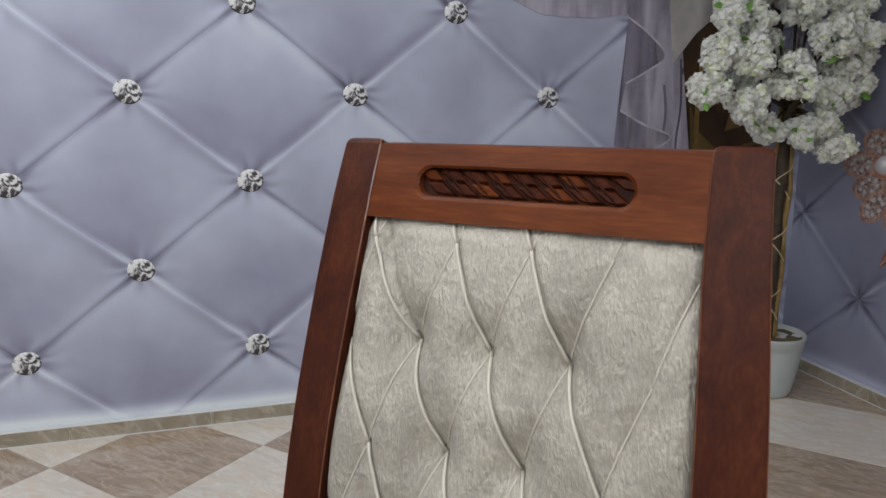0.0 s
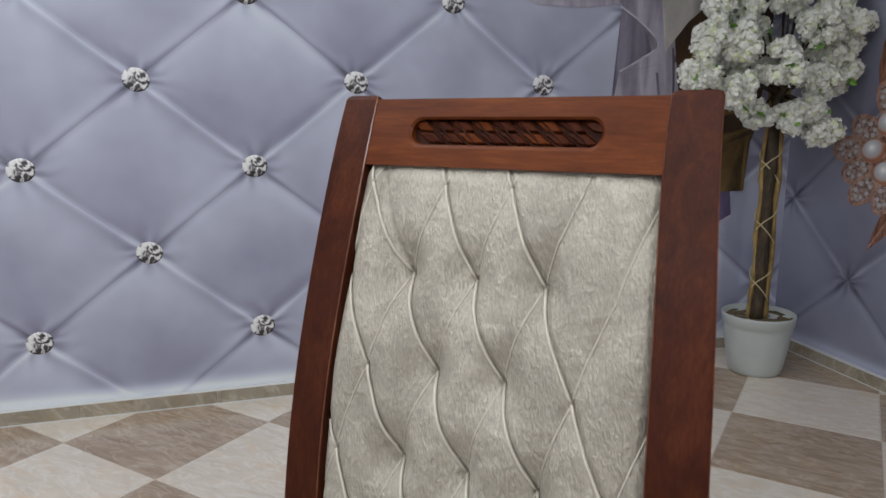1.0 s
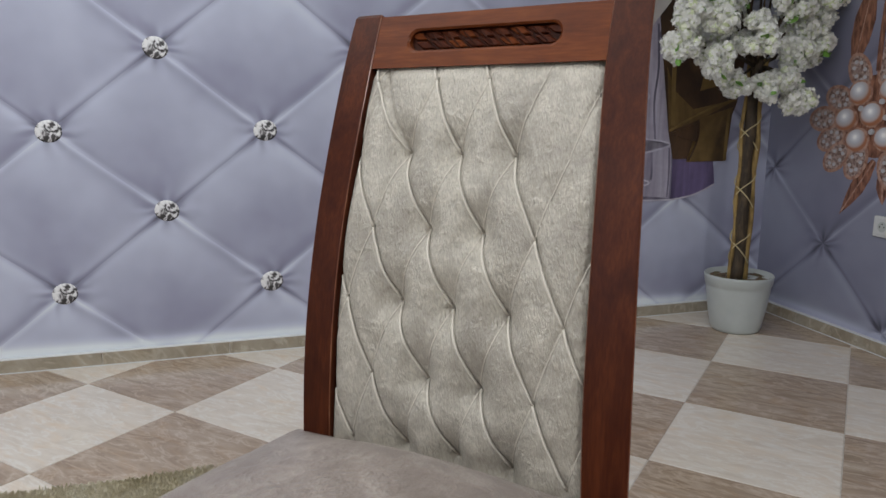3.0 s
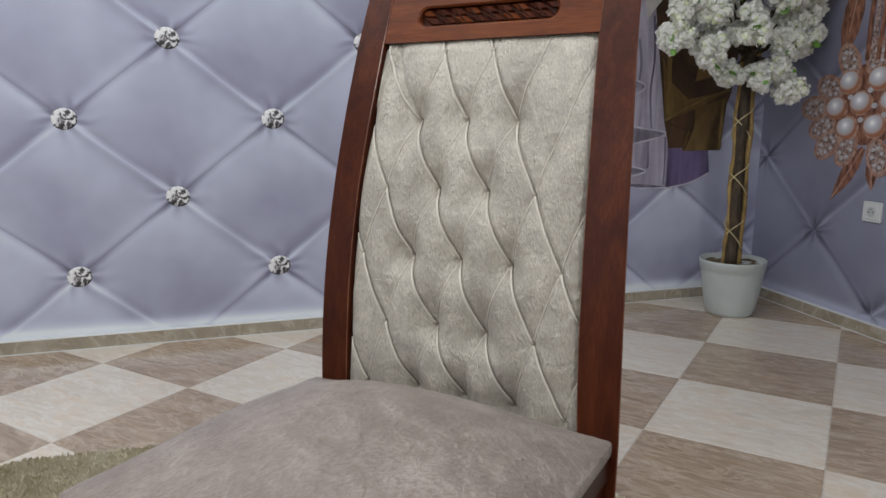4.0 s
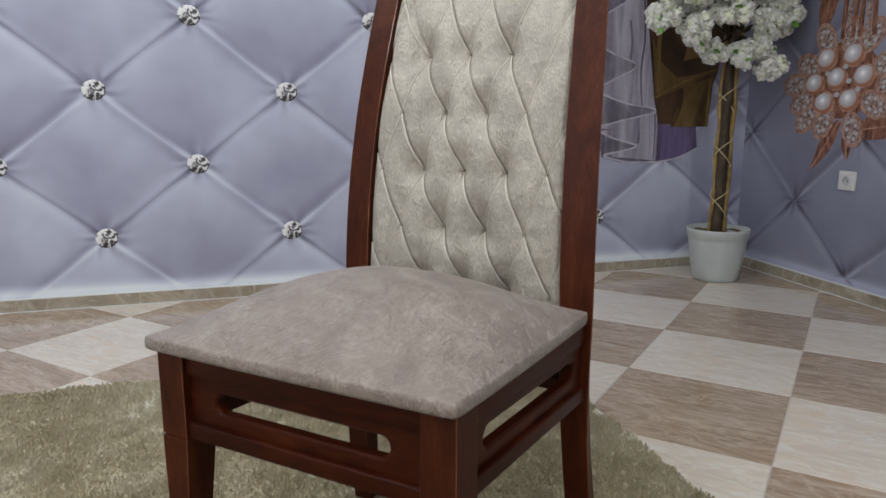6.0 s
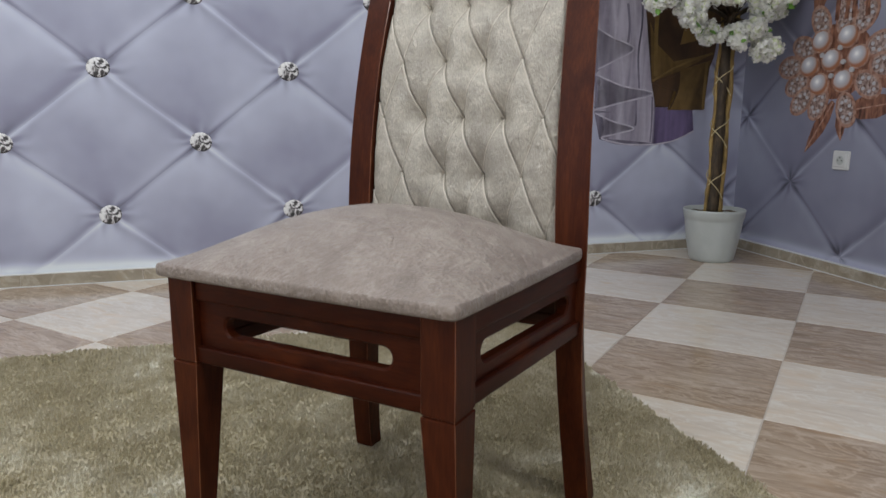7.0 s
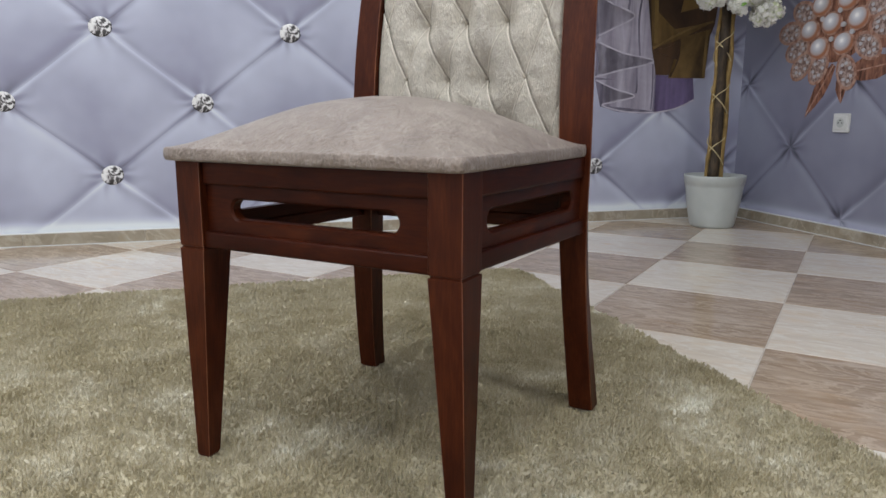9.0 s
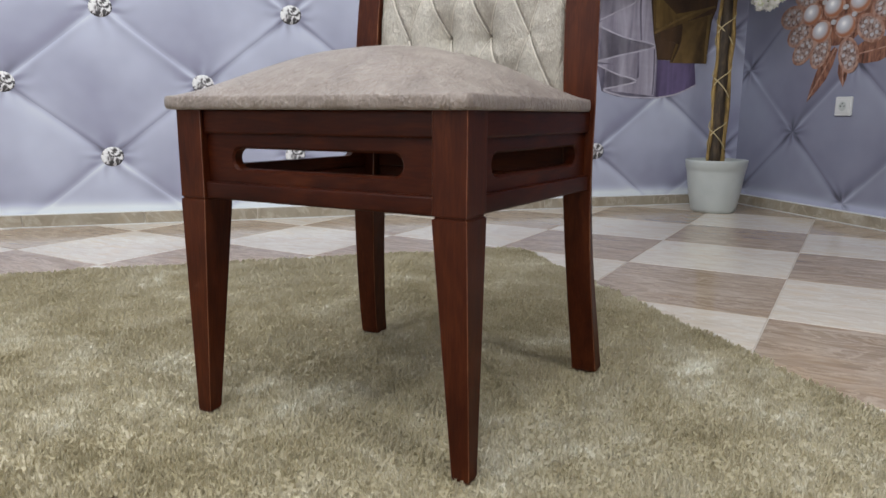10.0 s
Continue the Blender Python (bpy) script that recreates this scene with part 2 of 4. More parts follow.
def box(x0, x1, y0, y1, z0, z1, bevel=0.0, seg=2):
    bm = bmesh.new()
    bmesh.ops.create_cube(bm, size=1.0)
    for v in bm.verts:
        v.co = Vector(((x0 + x1) / 2 + v.co.x * (x1 - x0), (y0 + y1) / 2 + v.co.y * (y1 - y0), (z0 + z1) / 2 + v.co.z * (z1 - z0)))
    if bevel:
        bmesh.ops.bevel(bm, geom=bm.edges[:], offset=bevel, segments=seg, affect="EDGES", profile=0.7)
    return bm


def loft(rings, closed=True, caps=True, worn=0):
    """Skin through rings of equally many points."""
    bm = bmesh.new()
    rows = [[bm.verts.new(p) for p in ring] for ring in rings]
    k = len(rows[0])
    for r0, r1 in zip(rows, rows[1:]):
        for i in range(k if closed else k - 1):
            f = bm.faces.new((r0[i], r0[(i + 1) % k], r1[(i + 1) % k], r1[i]))
            if worn and i % (worn + 1) == worn // 2:
                f.material_index = 1
    if caps and closed:
        bm.faces.new(rows[0])
        bm.faces.new(rows[-1])
    return bm


def rounded_rect(cx, cy, w, h, r, k=4):
    pts = []
    for sx, sy, a0 in ((1, 1, 0), (-1, 1, 90), (-1, -1, 180), (1, -1, 270)):
        for i in range(k + 1):
            a = radians(a0 + 90 * i / k)
            pts.append((cx + sx * (w / 2 - r) + r * math.cos(a), cy + sy * (h / 2 - r) + r * math.sin(a)))
    return pts


def tube(points, radius, sides=6):
    pts = [Vector(p) for p in points]
    rings = []
    for i, p in enumerate(pts):
        d = (pts[min(i + 1, len(pts) - 1)] - pts[max(i - 1, 0)]).normalized()
        s = d.cross(Vector((0.3, 0.9, 0.31))).normalized()
        u = d.cross(s)
        r = radius(i / (len(pts) - 1)) if callable(radius) else radius
        rings.append([p + r * (s * math.cos(2 * math.pi * j / sides) + u * math.sin(2 * math.pi * j / sides)) for j in range(sides)])
    return loft(rings)


def slotted_plate(w, h, depth, slot_w, slot_h, k=10, bevel=0.004):
    """A board w by h (x, z) with a round-ended slot cut through it; its front is at y = 0, its back at y = depth."""
    r = slot_h / 2
    inner = []
    for cx, a0 in ((slot_w / 2 - r, -90), (-slot_w / 2 + r, 90)):
        for i in range(k + 1):
            a = radians(a0 + 180 * i / k)
            inner.append((cx + r * math.cos(a), r * math.sin(a)))
    outer = []
    for x, z in inner:
        if abs(x) < slot_w / 2 - r + 1e-6:
            outer.append((math.copysign(slot_w / 2 - r, x), math.copysign(h / 2, z)))
        else:
            dx, dz = abs(x) - (slot_w / 2 - r), z
            tx, tz = w / 2 - (slot_w / 2 - r), h / 2
            f = min(tx / max(dx, 1e-9), tz / max(abs(dz), 1e-9))
            outer.append((math.copysign(slot_w / 2 - r + dx * f, x), dz * f))
    wide = [(x * (1 + bevel / (slot_w / 2)), z * (1 + bevel / r)) for x, z in inner]
    bm = bmesh.new()

    def ring(pts, y):
        return [bm.verts.new((x, y, z)) for x, z in pts]

    loops = [ring(outer, depth), ring(outer, 0), ring(wide, 0), ring(inner, bevel), ring(inner, depth)]
    loops.append(loops[0])
    n_pts = len(inner)
    for a, b in zip(loops, loops[1:]):
        for i in range(n_pts):
            bm.faces.new((a[i], a[(i + 1) % n_pts], b[(i + 1) % n_pts], b[i]))
    # square corners of the board
    for y in (0.0, depth):
        for sx in (-1, 1):
            for sz in (-1, 1):
                ring_v = loops[1] if y == 0 else loops[0]
                best = sorted(ring_v, key=lambda v: (v.co.x - sx * w / 2) ** 2 + (v.co.z - sz * h / 2) ** 2)[0]
                best.co.x, best.co.z = sx * w / 2, sz * h / 2
    return bm


# ---- the room ----
WALL_TURN = math.degrees(math.atan(0.041))
ROOM_X, ROOM_H = 2.222, 2.75


wall_a = part("wall_north", box(-3.2, 2.6, 0, 0.2, 0, ROOM_H), mural_a, None, m=pose(0, 2.086, 0, 0, 0, WALL_TURN))
tagged(wall_a, "lavender wallpaper printed with quilted satin and crystal buttons", "wall", kind="structure")
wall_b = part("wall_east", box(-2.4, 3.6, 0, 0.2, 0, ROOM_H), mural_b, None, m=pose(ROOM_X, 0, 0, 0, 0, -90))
tagged(wall_b, "lavender wallpaper printed with quilted satin and a jewel", "wall", kind="structure")
tagged(part("wall_west", box(-3.3, -3.1, -3.5, 2.0, 0, ROOM_H), paint), "plain pale painted wall", "wall", kind="structure")
tagged(part("wall_south", box(-3.3, 2.4, -3.7, -3.5, 0, ROOM_H), paint), "plain pale painted wall", "wall", kind="structure")
tagged(part("ceiling", box(-3.3, 2.6, -3.7, 2.5, ROOM_H, ROOM_H + 0.15), paint), "plain white ceiling", "ceiling", kind="structure")
floor = tagged(part("floor", box(-3.3, 2.5, -3.7, 2.4, -0.2, -0.0015), grout), "diagonal checkerboard of cream and brown stone tiles", "floor", kind="structure")

# ---- the chair ----
CHAIR_TURN = -42.5
chair = new("dining_chair")
chair.matrix_world = pose(-0.152, -0.145, 0.0, 0, 0, CHAIR_TURN)
tagged(chair, "mahogany dining chair with tufted beige back and taupe seat", "chair")


def back_v(z):
    """Depth of the back's front face at height z: upright at the seat, raked at the top and at the foot."""
    if z > 0.5:
        return 0.404 + 0.49 * (z - 0.5) ** 2
    return 0.404 + 0.26 * max(0.0, 0.36 - z) ** 1.5


def lerp(pairs, t):
    for (a, va), (b, vb) in zip(pairs, pairs[1:]):
        if t <= b:
            return va + (vb - va) * (t - a) / (b - a)
    return pairs[-1][1]


# the two posts, outer and inner edge of the front face by height; the frame of the back leans a little to one side
LEFT_OUT = [(0, -0.228), (0.3, -0.205), (0.52, -0.195), (0.72, -0.190), (0.88, -0.1885), (1.06, -0.196)]
LEFT_IN = [(0, -0.191), (0.3, -0.160), (0.52, -0.1481), (0.7, -0.1455), (0.88, -0.1423), (0.97, -0.1445), (1.06, -0.152)]
RIGHT_IN = [(0, 0.2185), (0.3, 0.207), (0.52, 0.200), (0.7, 0.1955), (0.85, 0.188), (0.97, 0.1774), (1.06, 0.1748)]
RIGHT_OUT = [(0, 0.2615), (0.2, 0.254), (0.3, 0.2525), (0.5, 0.2560), (0.67, 0.2510), (0.85, 0.2410), (0.955, 0.2300), (1.06, 0.2225)]
POST_DEEP = [(0, 0.036), (0.3, 0.042), (0.5, 0.044), (1.06, 0.036)]


def soft(pairs, z):
    """lerp with its corners rounded off."""
    return sum(lerp(pairs, min(1.06, max(0.0, z + 0.02 * k))) for k in range(-3, 4)) / 7


def panel_x(u, z):
    """Across the opening between the posts, u from 0 to 1."""
    a, b = soft(LEFT_IN, z), soft(RIGHT_IN, z)
    return a + (b - a) * u


for left, right in ((LEFT_OUT, LEFT_IN), (RIGHT_IN, RIGHT_OUT)):
    rings = []
    top = 1.0485
    zs = [0.012, 0.016] + [0.016 + (top - 0.022) * i / 40 for i in range(1, 41)] + [top - 0.002, top]
    for i, z in enumerate(zs):
        inset = 0.004 if i in (0, len(zs) - 1) else 0.0015 if i == len(zs) - 2 else 0.0
        a, b, d = soft(left, z), soft(right, z), lerp(POST_DEEP, z)
        v = back_v(z) - 0.0065
        # the top end is cut square to the rake of the post
        zz = lambda y: z + (0.0 if z < 0.9 else -(y - v) * 0.35 * (z - 0.9) / 0.146)
        ring = rounded_rect((a + b) / 2, v + d / 2, b - a - 2 * inset, d - 2 * inset, 0.003, 3)
        # the outer side is planed inwards to the back
        mid = (a + b) / 2
        slim = lambda x, y: x - 0.013 * min(1.0, z / 0.4) * max(0.0, (x - mid) / (b - mid)) * (y - v) / d if mid > 0 else x
        rings.append([(slim(x, y), y, zz(y)) for x, y in ring])
    part("post", loft(rings, worn=3), (wood, wood_edge), chair, "curved mahogany post running from foot to top rail")


def bend(bm, shift=0.0):
    """Lays a flat upright board (front at y = 0, x from -0.163 to 0.163 across the opening) onto the curve of the back."""
    for v in bm.verts:
        v.co.y += back_v(v.co.z) + shift
        v.co.x = panel_x(0.5 + v.co.x / 0.326, v.co.z)
    return bm


# top rail with a carved, sunk panel
rail = slotted_plate(0.330, 0.072, 0.03, 0.214, 0.027, 12, 0.003)
for v in rail.verts:
    v.co.z += 1.0065
    v.co.x -= 0.004 if abs(v.co.x) < 0.12 else 0
top_rail = part("top_rail", bend(rail, -0.004), wood_rail, chair, "warm brown rail with a sunk carved panel")
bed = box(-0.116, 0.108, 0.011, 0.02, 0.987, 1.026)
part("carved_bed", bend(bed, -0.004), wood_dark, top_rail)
# slanting lozenges in two rows with deep grooves between them
PITCH = 0.0245
for row in range(2):
    for i in range(9):
        cx = -0.101 + i * PITCH + row * PITCH * 0.5
        cz = 1.0065 + (0.5 - row) * 0.0125
        if not -0.106 < cx < 0.098:
            continue
        bm = bmesh.new()
        rings = []
        for k, (w, h, y) in enumerate(((0.0105, 0.0062, 0.0112), (0.0096, 0.0056, 0.0075), (0.0072, 0.0040, 0.0058))):
            ring = [(cx + w * a - 0.0085 * b * h / 0.0062, y - 0.0012 * a * (k > 0), cz + h * b) for a, b in ((-1, -0.8), (0, -1), (1, -0.8), (1, 0.8), (0, 1), (-1, 0.8))]
            rings.append([bm.verts.new(p) for p in ring])
        for a, b in zip(rings, rings[1:]):
            for k in range(6):
                bm.faces.new((a[k], a[(k + 1) % 6], b[(k + 1) % 6], b[k]))
        bm.faces.new(rings[-1])
        # every third lozenge takes the brighter rail colour, as if lit
        part("carved_lozenge", bend(bm, -0.003), wood_rail if (i + row) % 3 == 0 else wood, top_rail)
for i in range(9):
    x0 = -0.107 + i * PITCH
    for dx, rad in ((0.0, 0.0013), (PITCH * 0.5, 0.0008)):
        pts = [(x0 + dx - 0.004 + 0.030 * t, 0.0088 - 0.0025 * math.sin(math.pi * t), 1.0065 + 0.0128 * (1 - 2 * t)) for t in (0, 0.25, 0.5, 0.75, 1)]
        if pts[0][0] > -0.109 and pts[-1][0] < 0.105:
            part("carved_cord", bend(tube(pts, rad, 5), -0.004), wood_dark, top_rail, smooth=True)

# upholstered back panel
ROW_Z, ROW_STEP, COL_STEP = 0.858, 0.0937, 0.0746


def tuft_place(i, j):
    """Crossing j rows below the first, i half columns from the middle one."""
    z = ROW_Z - j * ROW_STEP
    return 0.004 + i * COL_STEP / 2 + (ROW_Z - z) * 0.077 - (0.014 if j < 0 and i < -2 else 0.0), z


def seam_way(t, way):
    """How far across a seam has gone when it is the share t down: steep below a tuft, slanting into the next."""
    return t ** 1.1 if way > 0 else 1 - (1 - t) ** 1.2


DEEP = [(i, j) for j in range(0, 5) for i in ((-2, 0, 2) if j % 2 == 0 else (-1, 1))]


def panel_height(x, z):
    """How far the padding stands out from the backing at a place."""
    edge = min(x - soft(LEFT_IN, z), soft(RIGHT_IN, z) - x)
    h = 0.0165 * (1 - math.exp(-max(edge + 0.003, 0) / 0.007))
    for i, j in DEEP:
        cx, cz = tuft_place(i, j)
        dx, dz = (x - cx) / 0.023, (z - cz) / (0.034 if z > cz else 0.020)
        if abs(dx) < 3 and abs(dz) < 3:
            h -= 0.0165 * math.exp(-(dx * dx + dz * dz))
            dx, dz = (x - cx) / 0.006, (z - cz) / 0.006
            h -= 0.004 * math.exp(-(dx * dx + dz * dz))
    a = (x - 0.004 - (ROW_Z - z) * 0.077) / (COL_STEP / 2)
    b = (ROW_Z - z) / ROW_STEP
    for s in (1, -1):
        w = (a - s * (math.floor(b) + seam_way(b - math.floor(b), s))) / 2
        if s > 0 and round(w) > 1:
            continue
        d = (w - round(w)) * COL_STEP
        h -= (0.0046 if s > 0 else 0.0016) * math.exp(-((d - 0.0018) / 0.0032) ** 2)
        h += 0.0038 * ((abs(d) / COL_STEP * 2) ** 0.7 - 0.6) * min(1.0, max(0.0, (0.975 - z) / 0.05)) + 0.0015
    h += 0.0016 * noise.noise(Vector((x * 38, z * 30, 1.0)))
    # drawn in under the top rail
    h -= 0.011 * max(0.0, (z - 0.955) / 0.019) ** 1.5
    return h


NX, NZ = 170, 270
bm = bmesh.new()
grid = []
for j in range(NZ + 1):
    z = 0.47 + 0.504 * j / NZ
    row = []
    for i in range(NX + 1):
        x = panel_x(-0.005 + 1.01 * i / NX, z)
        row.append(bm.verts.new((x, back_v(z) + 0.0145 - panel_height(x, z), z)))
    grid.append(row)
for j in range(NZ):
    for i in range(NX):
        bm.faces.new((grid[j][i], grid[j][i + 1], grid[j + 1][i + 1], grid[j + 1][i]))
back_pad = part("back_cushion", bm, fabric_back, chair, "beige crinkled velvet, diamond tufted", True)
bm = box(-0.172, 0.172, 0.025, 0.036, 0.46, 0.99)
bmesh.ops.subdivide_edges(bm, edges=[e for e in bm.edges if abs(e.verts[0].co.z - e.verts[1].co.z) > 0.1], cuts=24)
part("back_board", bend(bm), wood, chair)

for j in range(-2, 5):
    for i in range(-8, 8):
        if (i + j) % 2:
            continue
        for way in (1, -1):
            if way > 0 and i - j > 2:
                continue
            x0, z0 = tuft_place(i, j)
            x1, z1 = tuft_place(i + way, j + 1)
            pts = []
            for k in range(15):
                t = k / 14
                z = z0 + (z1 - z0) * t
                # steep below a tuft, slanting into the next
                x = x0 + (x1 - x0) * seam_way(t, way)
                if soft(LEFT_IN, z) < x < soft(RIGHT_IN, z) and 0.475 < z < 0.972:
                    pts.append((x, back_v(z) + 0.014 - panel_height(x, z) - (0.0017 if way > 0 else 0.0001), z))
            if len(pts) > 3:
                part("seam", tube(pts, 0.0017 if way > 0 else 0.0008, 6), cord, back_pad, smooth=True)
for i, j in DEEP:
    x, z = tuft_place(i, j)
    bm = bmesh.new()
    bmesh.ops.create_uvsphere(bm, u_segments=10, v_segments=6, radius=0.0028)
    for v in bm.verts:
        v.co = Vector((x + v.co.x, back_v(z) + 0.014 - panel_height(x, z) + v.co.y * 0.6, z + v.co.z))
    part("tuft", bm, cord, back_pad, smooth=True)

# seat cushion
NS = 56
SEAT_CORNERS = ((-0.2395, 0.003), (0.229, 0.003), (0.2475, 0.404), (-0.212, 0.404))


def seat_top(s, t):
    f = (1 - abs(s) ** 2.1) ** 0.85 * (1 - abs(t) ** 2.2) ** 0.85
    return 0.474 + 0.072 * f


def seat_plan(s, t, grow=0.0):
    """Plan of the seat: straight sides with slightly bowed edges and small round corners."""
    a, b, c, d = SEAT_CORNERS
    p, q = (s + 1) / 2, (t + 1) / 2
    x = (1 - q) * ((1 - p) * a[0] + p * b[0]) + q * ((1 - p) * d[0] + p * c[0]) + s * (grow - 0.0024 * t * t)
    y = (1 - q) * a[1] + q * d[1] + t * (grow - 0.002 * s * s)
    c = max(0.0, abs(s) - 0.93) / 0.07 * max(0.0, abs(t) - 0.93) / 0.07
    return x - math.copysign(0.0025 * c, s), y - math.copysign(0.0025 * c, t)


bm = bmesh.new()
grid = []
for j in range(NS + 1):
    t = 2 * j / NS - 1
    row = []
    for i in range(NS + 1):
        s = 2 * i / NS - 1
        x, y = seat_plan(s, t)
        wob = 0.0018 * noise.noise(Vector((x * 14, y * 14, 2.0)))
        row.append(bm.verts.new((x, y, seat_top(s, t) + wob * (1 - max(abs(s), abs(t))))))
    grid.append(row)
for j in range(NS):
    for i in range(NS):
        bm.faces.new((grid[j][i], grid[j][i + 1], grid[j + 1][i + 1], grid[j + 1][i]))
rim = [(i, 0) for i in range(NS)] + [(NS, j) for j in range(NS)] + [(NS - i, NS) for i in range(NS)] + [(0, NS - j) for j in range(NS)]
last = [grid[j][i] for i, j in rim]
for dz, grow in ((0.4735, 0.0016), (0.4715, 0.0028), (0.467, 0.0034), (0.460, 0.0032), (0.4565, 0.0018), (0.4555, -0.002), (0.4555, -0.02)):
    cur = []
    for i, j in rim:
        x, y = seat_plan(2 * i / NS - 1, 2 * j / NS - 1, grow)
        cur.append(bm.verts.new((x, y, dz)))
    k = len(cur)
    for a in range(k):
        bm.faces.new((last[a], last[(a + 1) % k], cur[(a + 1) % k], cur[a]))
    last = cur
bm.faces.new(last)
part("seat", bm, fabric_seat, chair, "taupe crinkled velvet cushion with domed top", True)

# front legs: a square block above a groove, a tapered leg below
for side, out in ((-1, 0.2285), (1, 0.2245)):
    def leg_ring(z, w0, w1, v0, v1, r=0.0022, lean=0.0):
        return [(x + lean, y, z) for x, y in rounded_rect(side * (out - (w0 + w1) / 2), (v0 + v1) / 2, w1 - w0, v1 - v0, r, 3)]

    bm = loft([leg_ring(0.012, 0.001, 0.023, 0.0155, 0.036, 0.0022, 0.0065), leg_ring(0.016, 0.0, 0.025, 0.0145, 0.038, 0.0022, 0.0065), leg_ring(0.3315, 0.0, 0.0465, 0.0135, 0.068), leg_ring(0.3325, 0.0022, 0.044, 0.016, 0.0655), leg_ring(0.3345, 0.0022, 0.044, 0.016, 0.0655)], worn=3)
    leg = part("front_leg", bm, (wood, wood_edge), chair, "tapered square mahogany leg with a groove below the block")
    bm = loft([leg_ring(0.3345, 0.0022, 0.044, 0.016, 0.0655), leg_ring(0.3358, 0.0004, 0.046, 0.014, 0.0675), leg_ring(0.456, 0.0004, 0.046, 0.014, 0.0675)], worn=3)
    part("leg_block", bm, (wood, wood_edge), leg)

# aprons with cut-out slots and moulded bands


def apron(name, length, m, slot):
    if slot:
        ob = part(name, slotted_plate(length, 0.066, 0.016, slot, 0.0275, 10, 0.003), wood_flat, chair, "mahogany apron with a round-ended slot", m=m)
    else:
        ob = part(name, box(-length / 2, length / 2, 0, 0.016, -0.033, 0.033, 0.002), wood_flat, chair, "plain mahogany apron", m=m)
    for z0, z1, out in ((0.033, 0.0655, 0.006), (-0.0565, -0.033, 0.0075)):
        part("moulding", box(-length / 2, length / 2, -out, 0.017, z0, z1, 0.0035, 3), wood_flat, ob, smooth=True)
    return ob


apron("front_apron", 0.366, pose(-0.002, 0.0265, 0.3905), 0.268)
apron("back_apron", 0.366, pose(0.027, 0.43, 0.3905, 0, 0, 180), 0)
# the side rails run a little askew from the front legs to the posts
SKEW = 4.6
apron("side_apron", 0.345, pose(0.2265, 0.234, 0.3905, 0, 0, 90 - SKEW), 0.268)
apron("side_apron", 0.345, pose(-0.205, 0.234, 0.3905, 0, 0, -90 - SKEW), 0.268)

# ---- skirting, tiles ----
TILE = 0.45


def lattice(i, j):
    u, v = (i + 1.0) * TILE, (j + 2.83) * TILE
    c = math.sqrt(0.5)
    return Vector((c * (u + v), c * (v - u)))


SKIRT_T, SKIRT_H = 0.022, 0.05
for name, m, start, end, off in (("baseboard", pose(0, 2.086, 0, 0, 0, WALL_TURN), -3.1, ROOM_X - 0.02, 0.17), ("baseboard", pose(ROOM_X, 0, 0, 0, 0, -90), -2.15, 3.4, 0.03)):
    base = part(name, box(start, end, -SKIRT_T + 0.003, -0.0005, 0.0, SKIRT_H - 0.002), grout, None, m=m)
    tagged(base, "low skirting of beige stone tile strips", "baseboard", kind="structure")
    for z0, z1, deep in ((0.0, 0.0035, 0.0255), (SKIRT_H - 0.0015, SKIRT_H + 0.0025, 0.0215)):
        part("sealant_line", box(start, end, -deep, -0.001, z0, z1, 0.001, 1), plastic, base)
    x = start + off
    while x < end:
        w = min(TILE - 0.003, end - x)
        part("tile", box(x, x + w, -SKIRT_T, -SKIRT_T + 0.004, 0.001, SKIRT_H, 0.001, 1), tile_skirt, base)
        x += TILE


def clip(poly, nx, ny, c):
    out = []
    for a, b in zip(poly, poly[1:] + poly[:1]):
        da, db = a[0] * nx + a[1] * ny - c, b[0] * nx + b[1] * ny - c
        if da <= 0:
            out.append(a)
        if (da < 0) != (db < 0):
            t = da / (da - db)
            out.append((a[0] + (b[0] - a[0]) * t, a[1] + (b[1] - a[1]) * t))
    return out


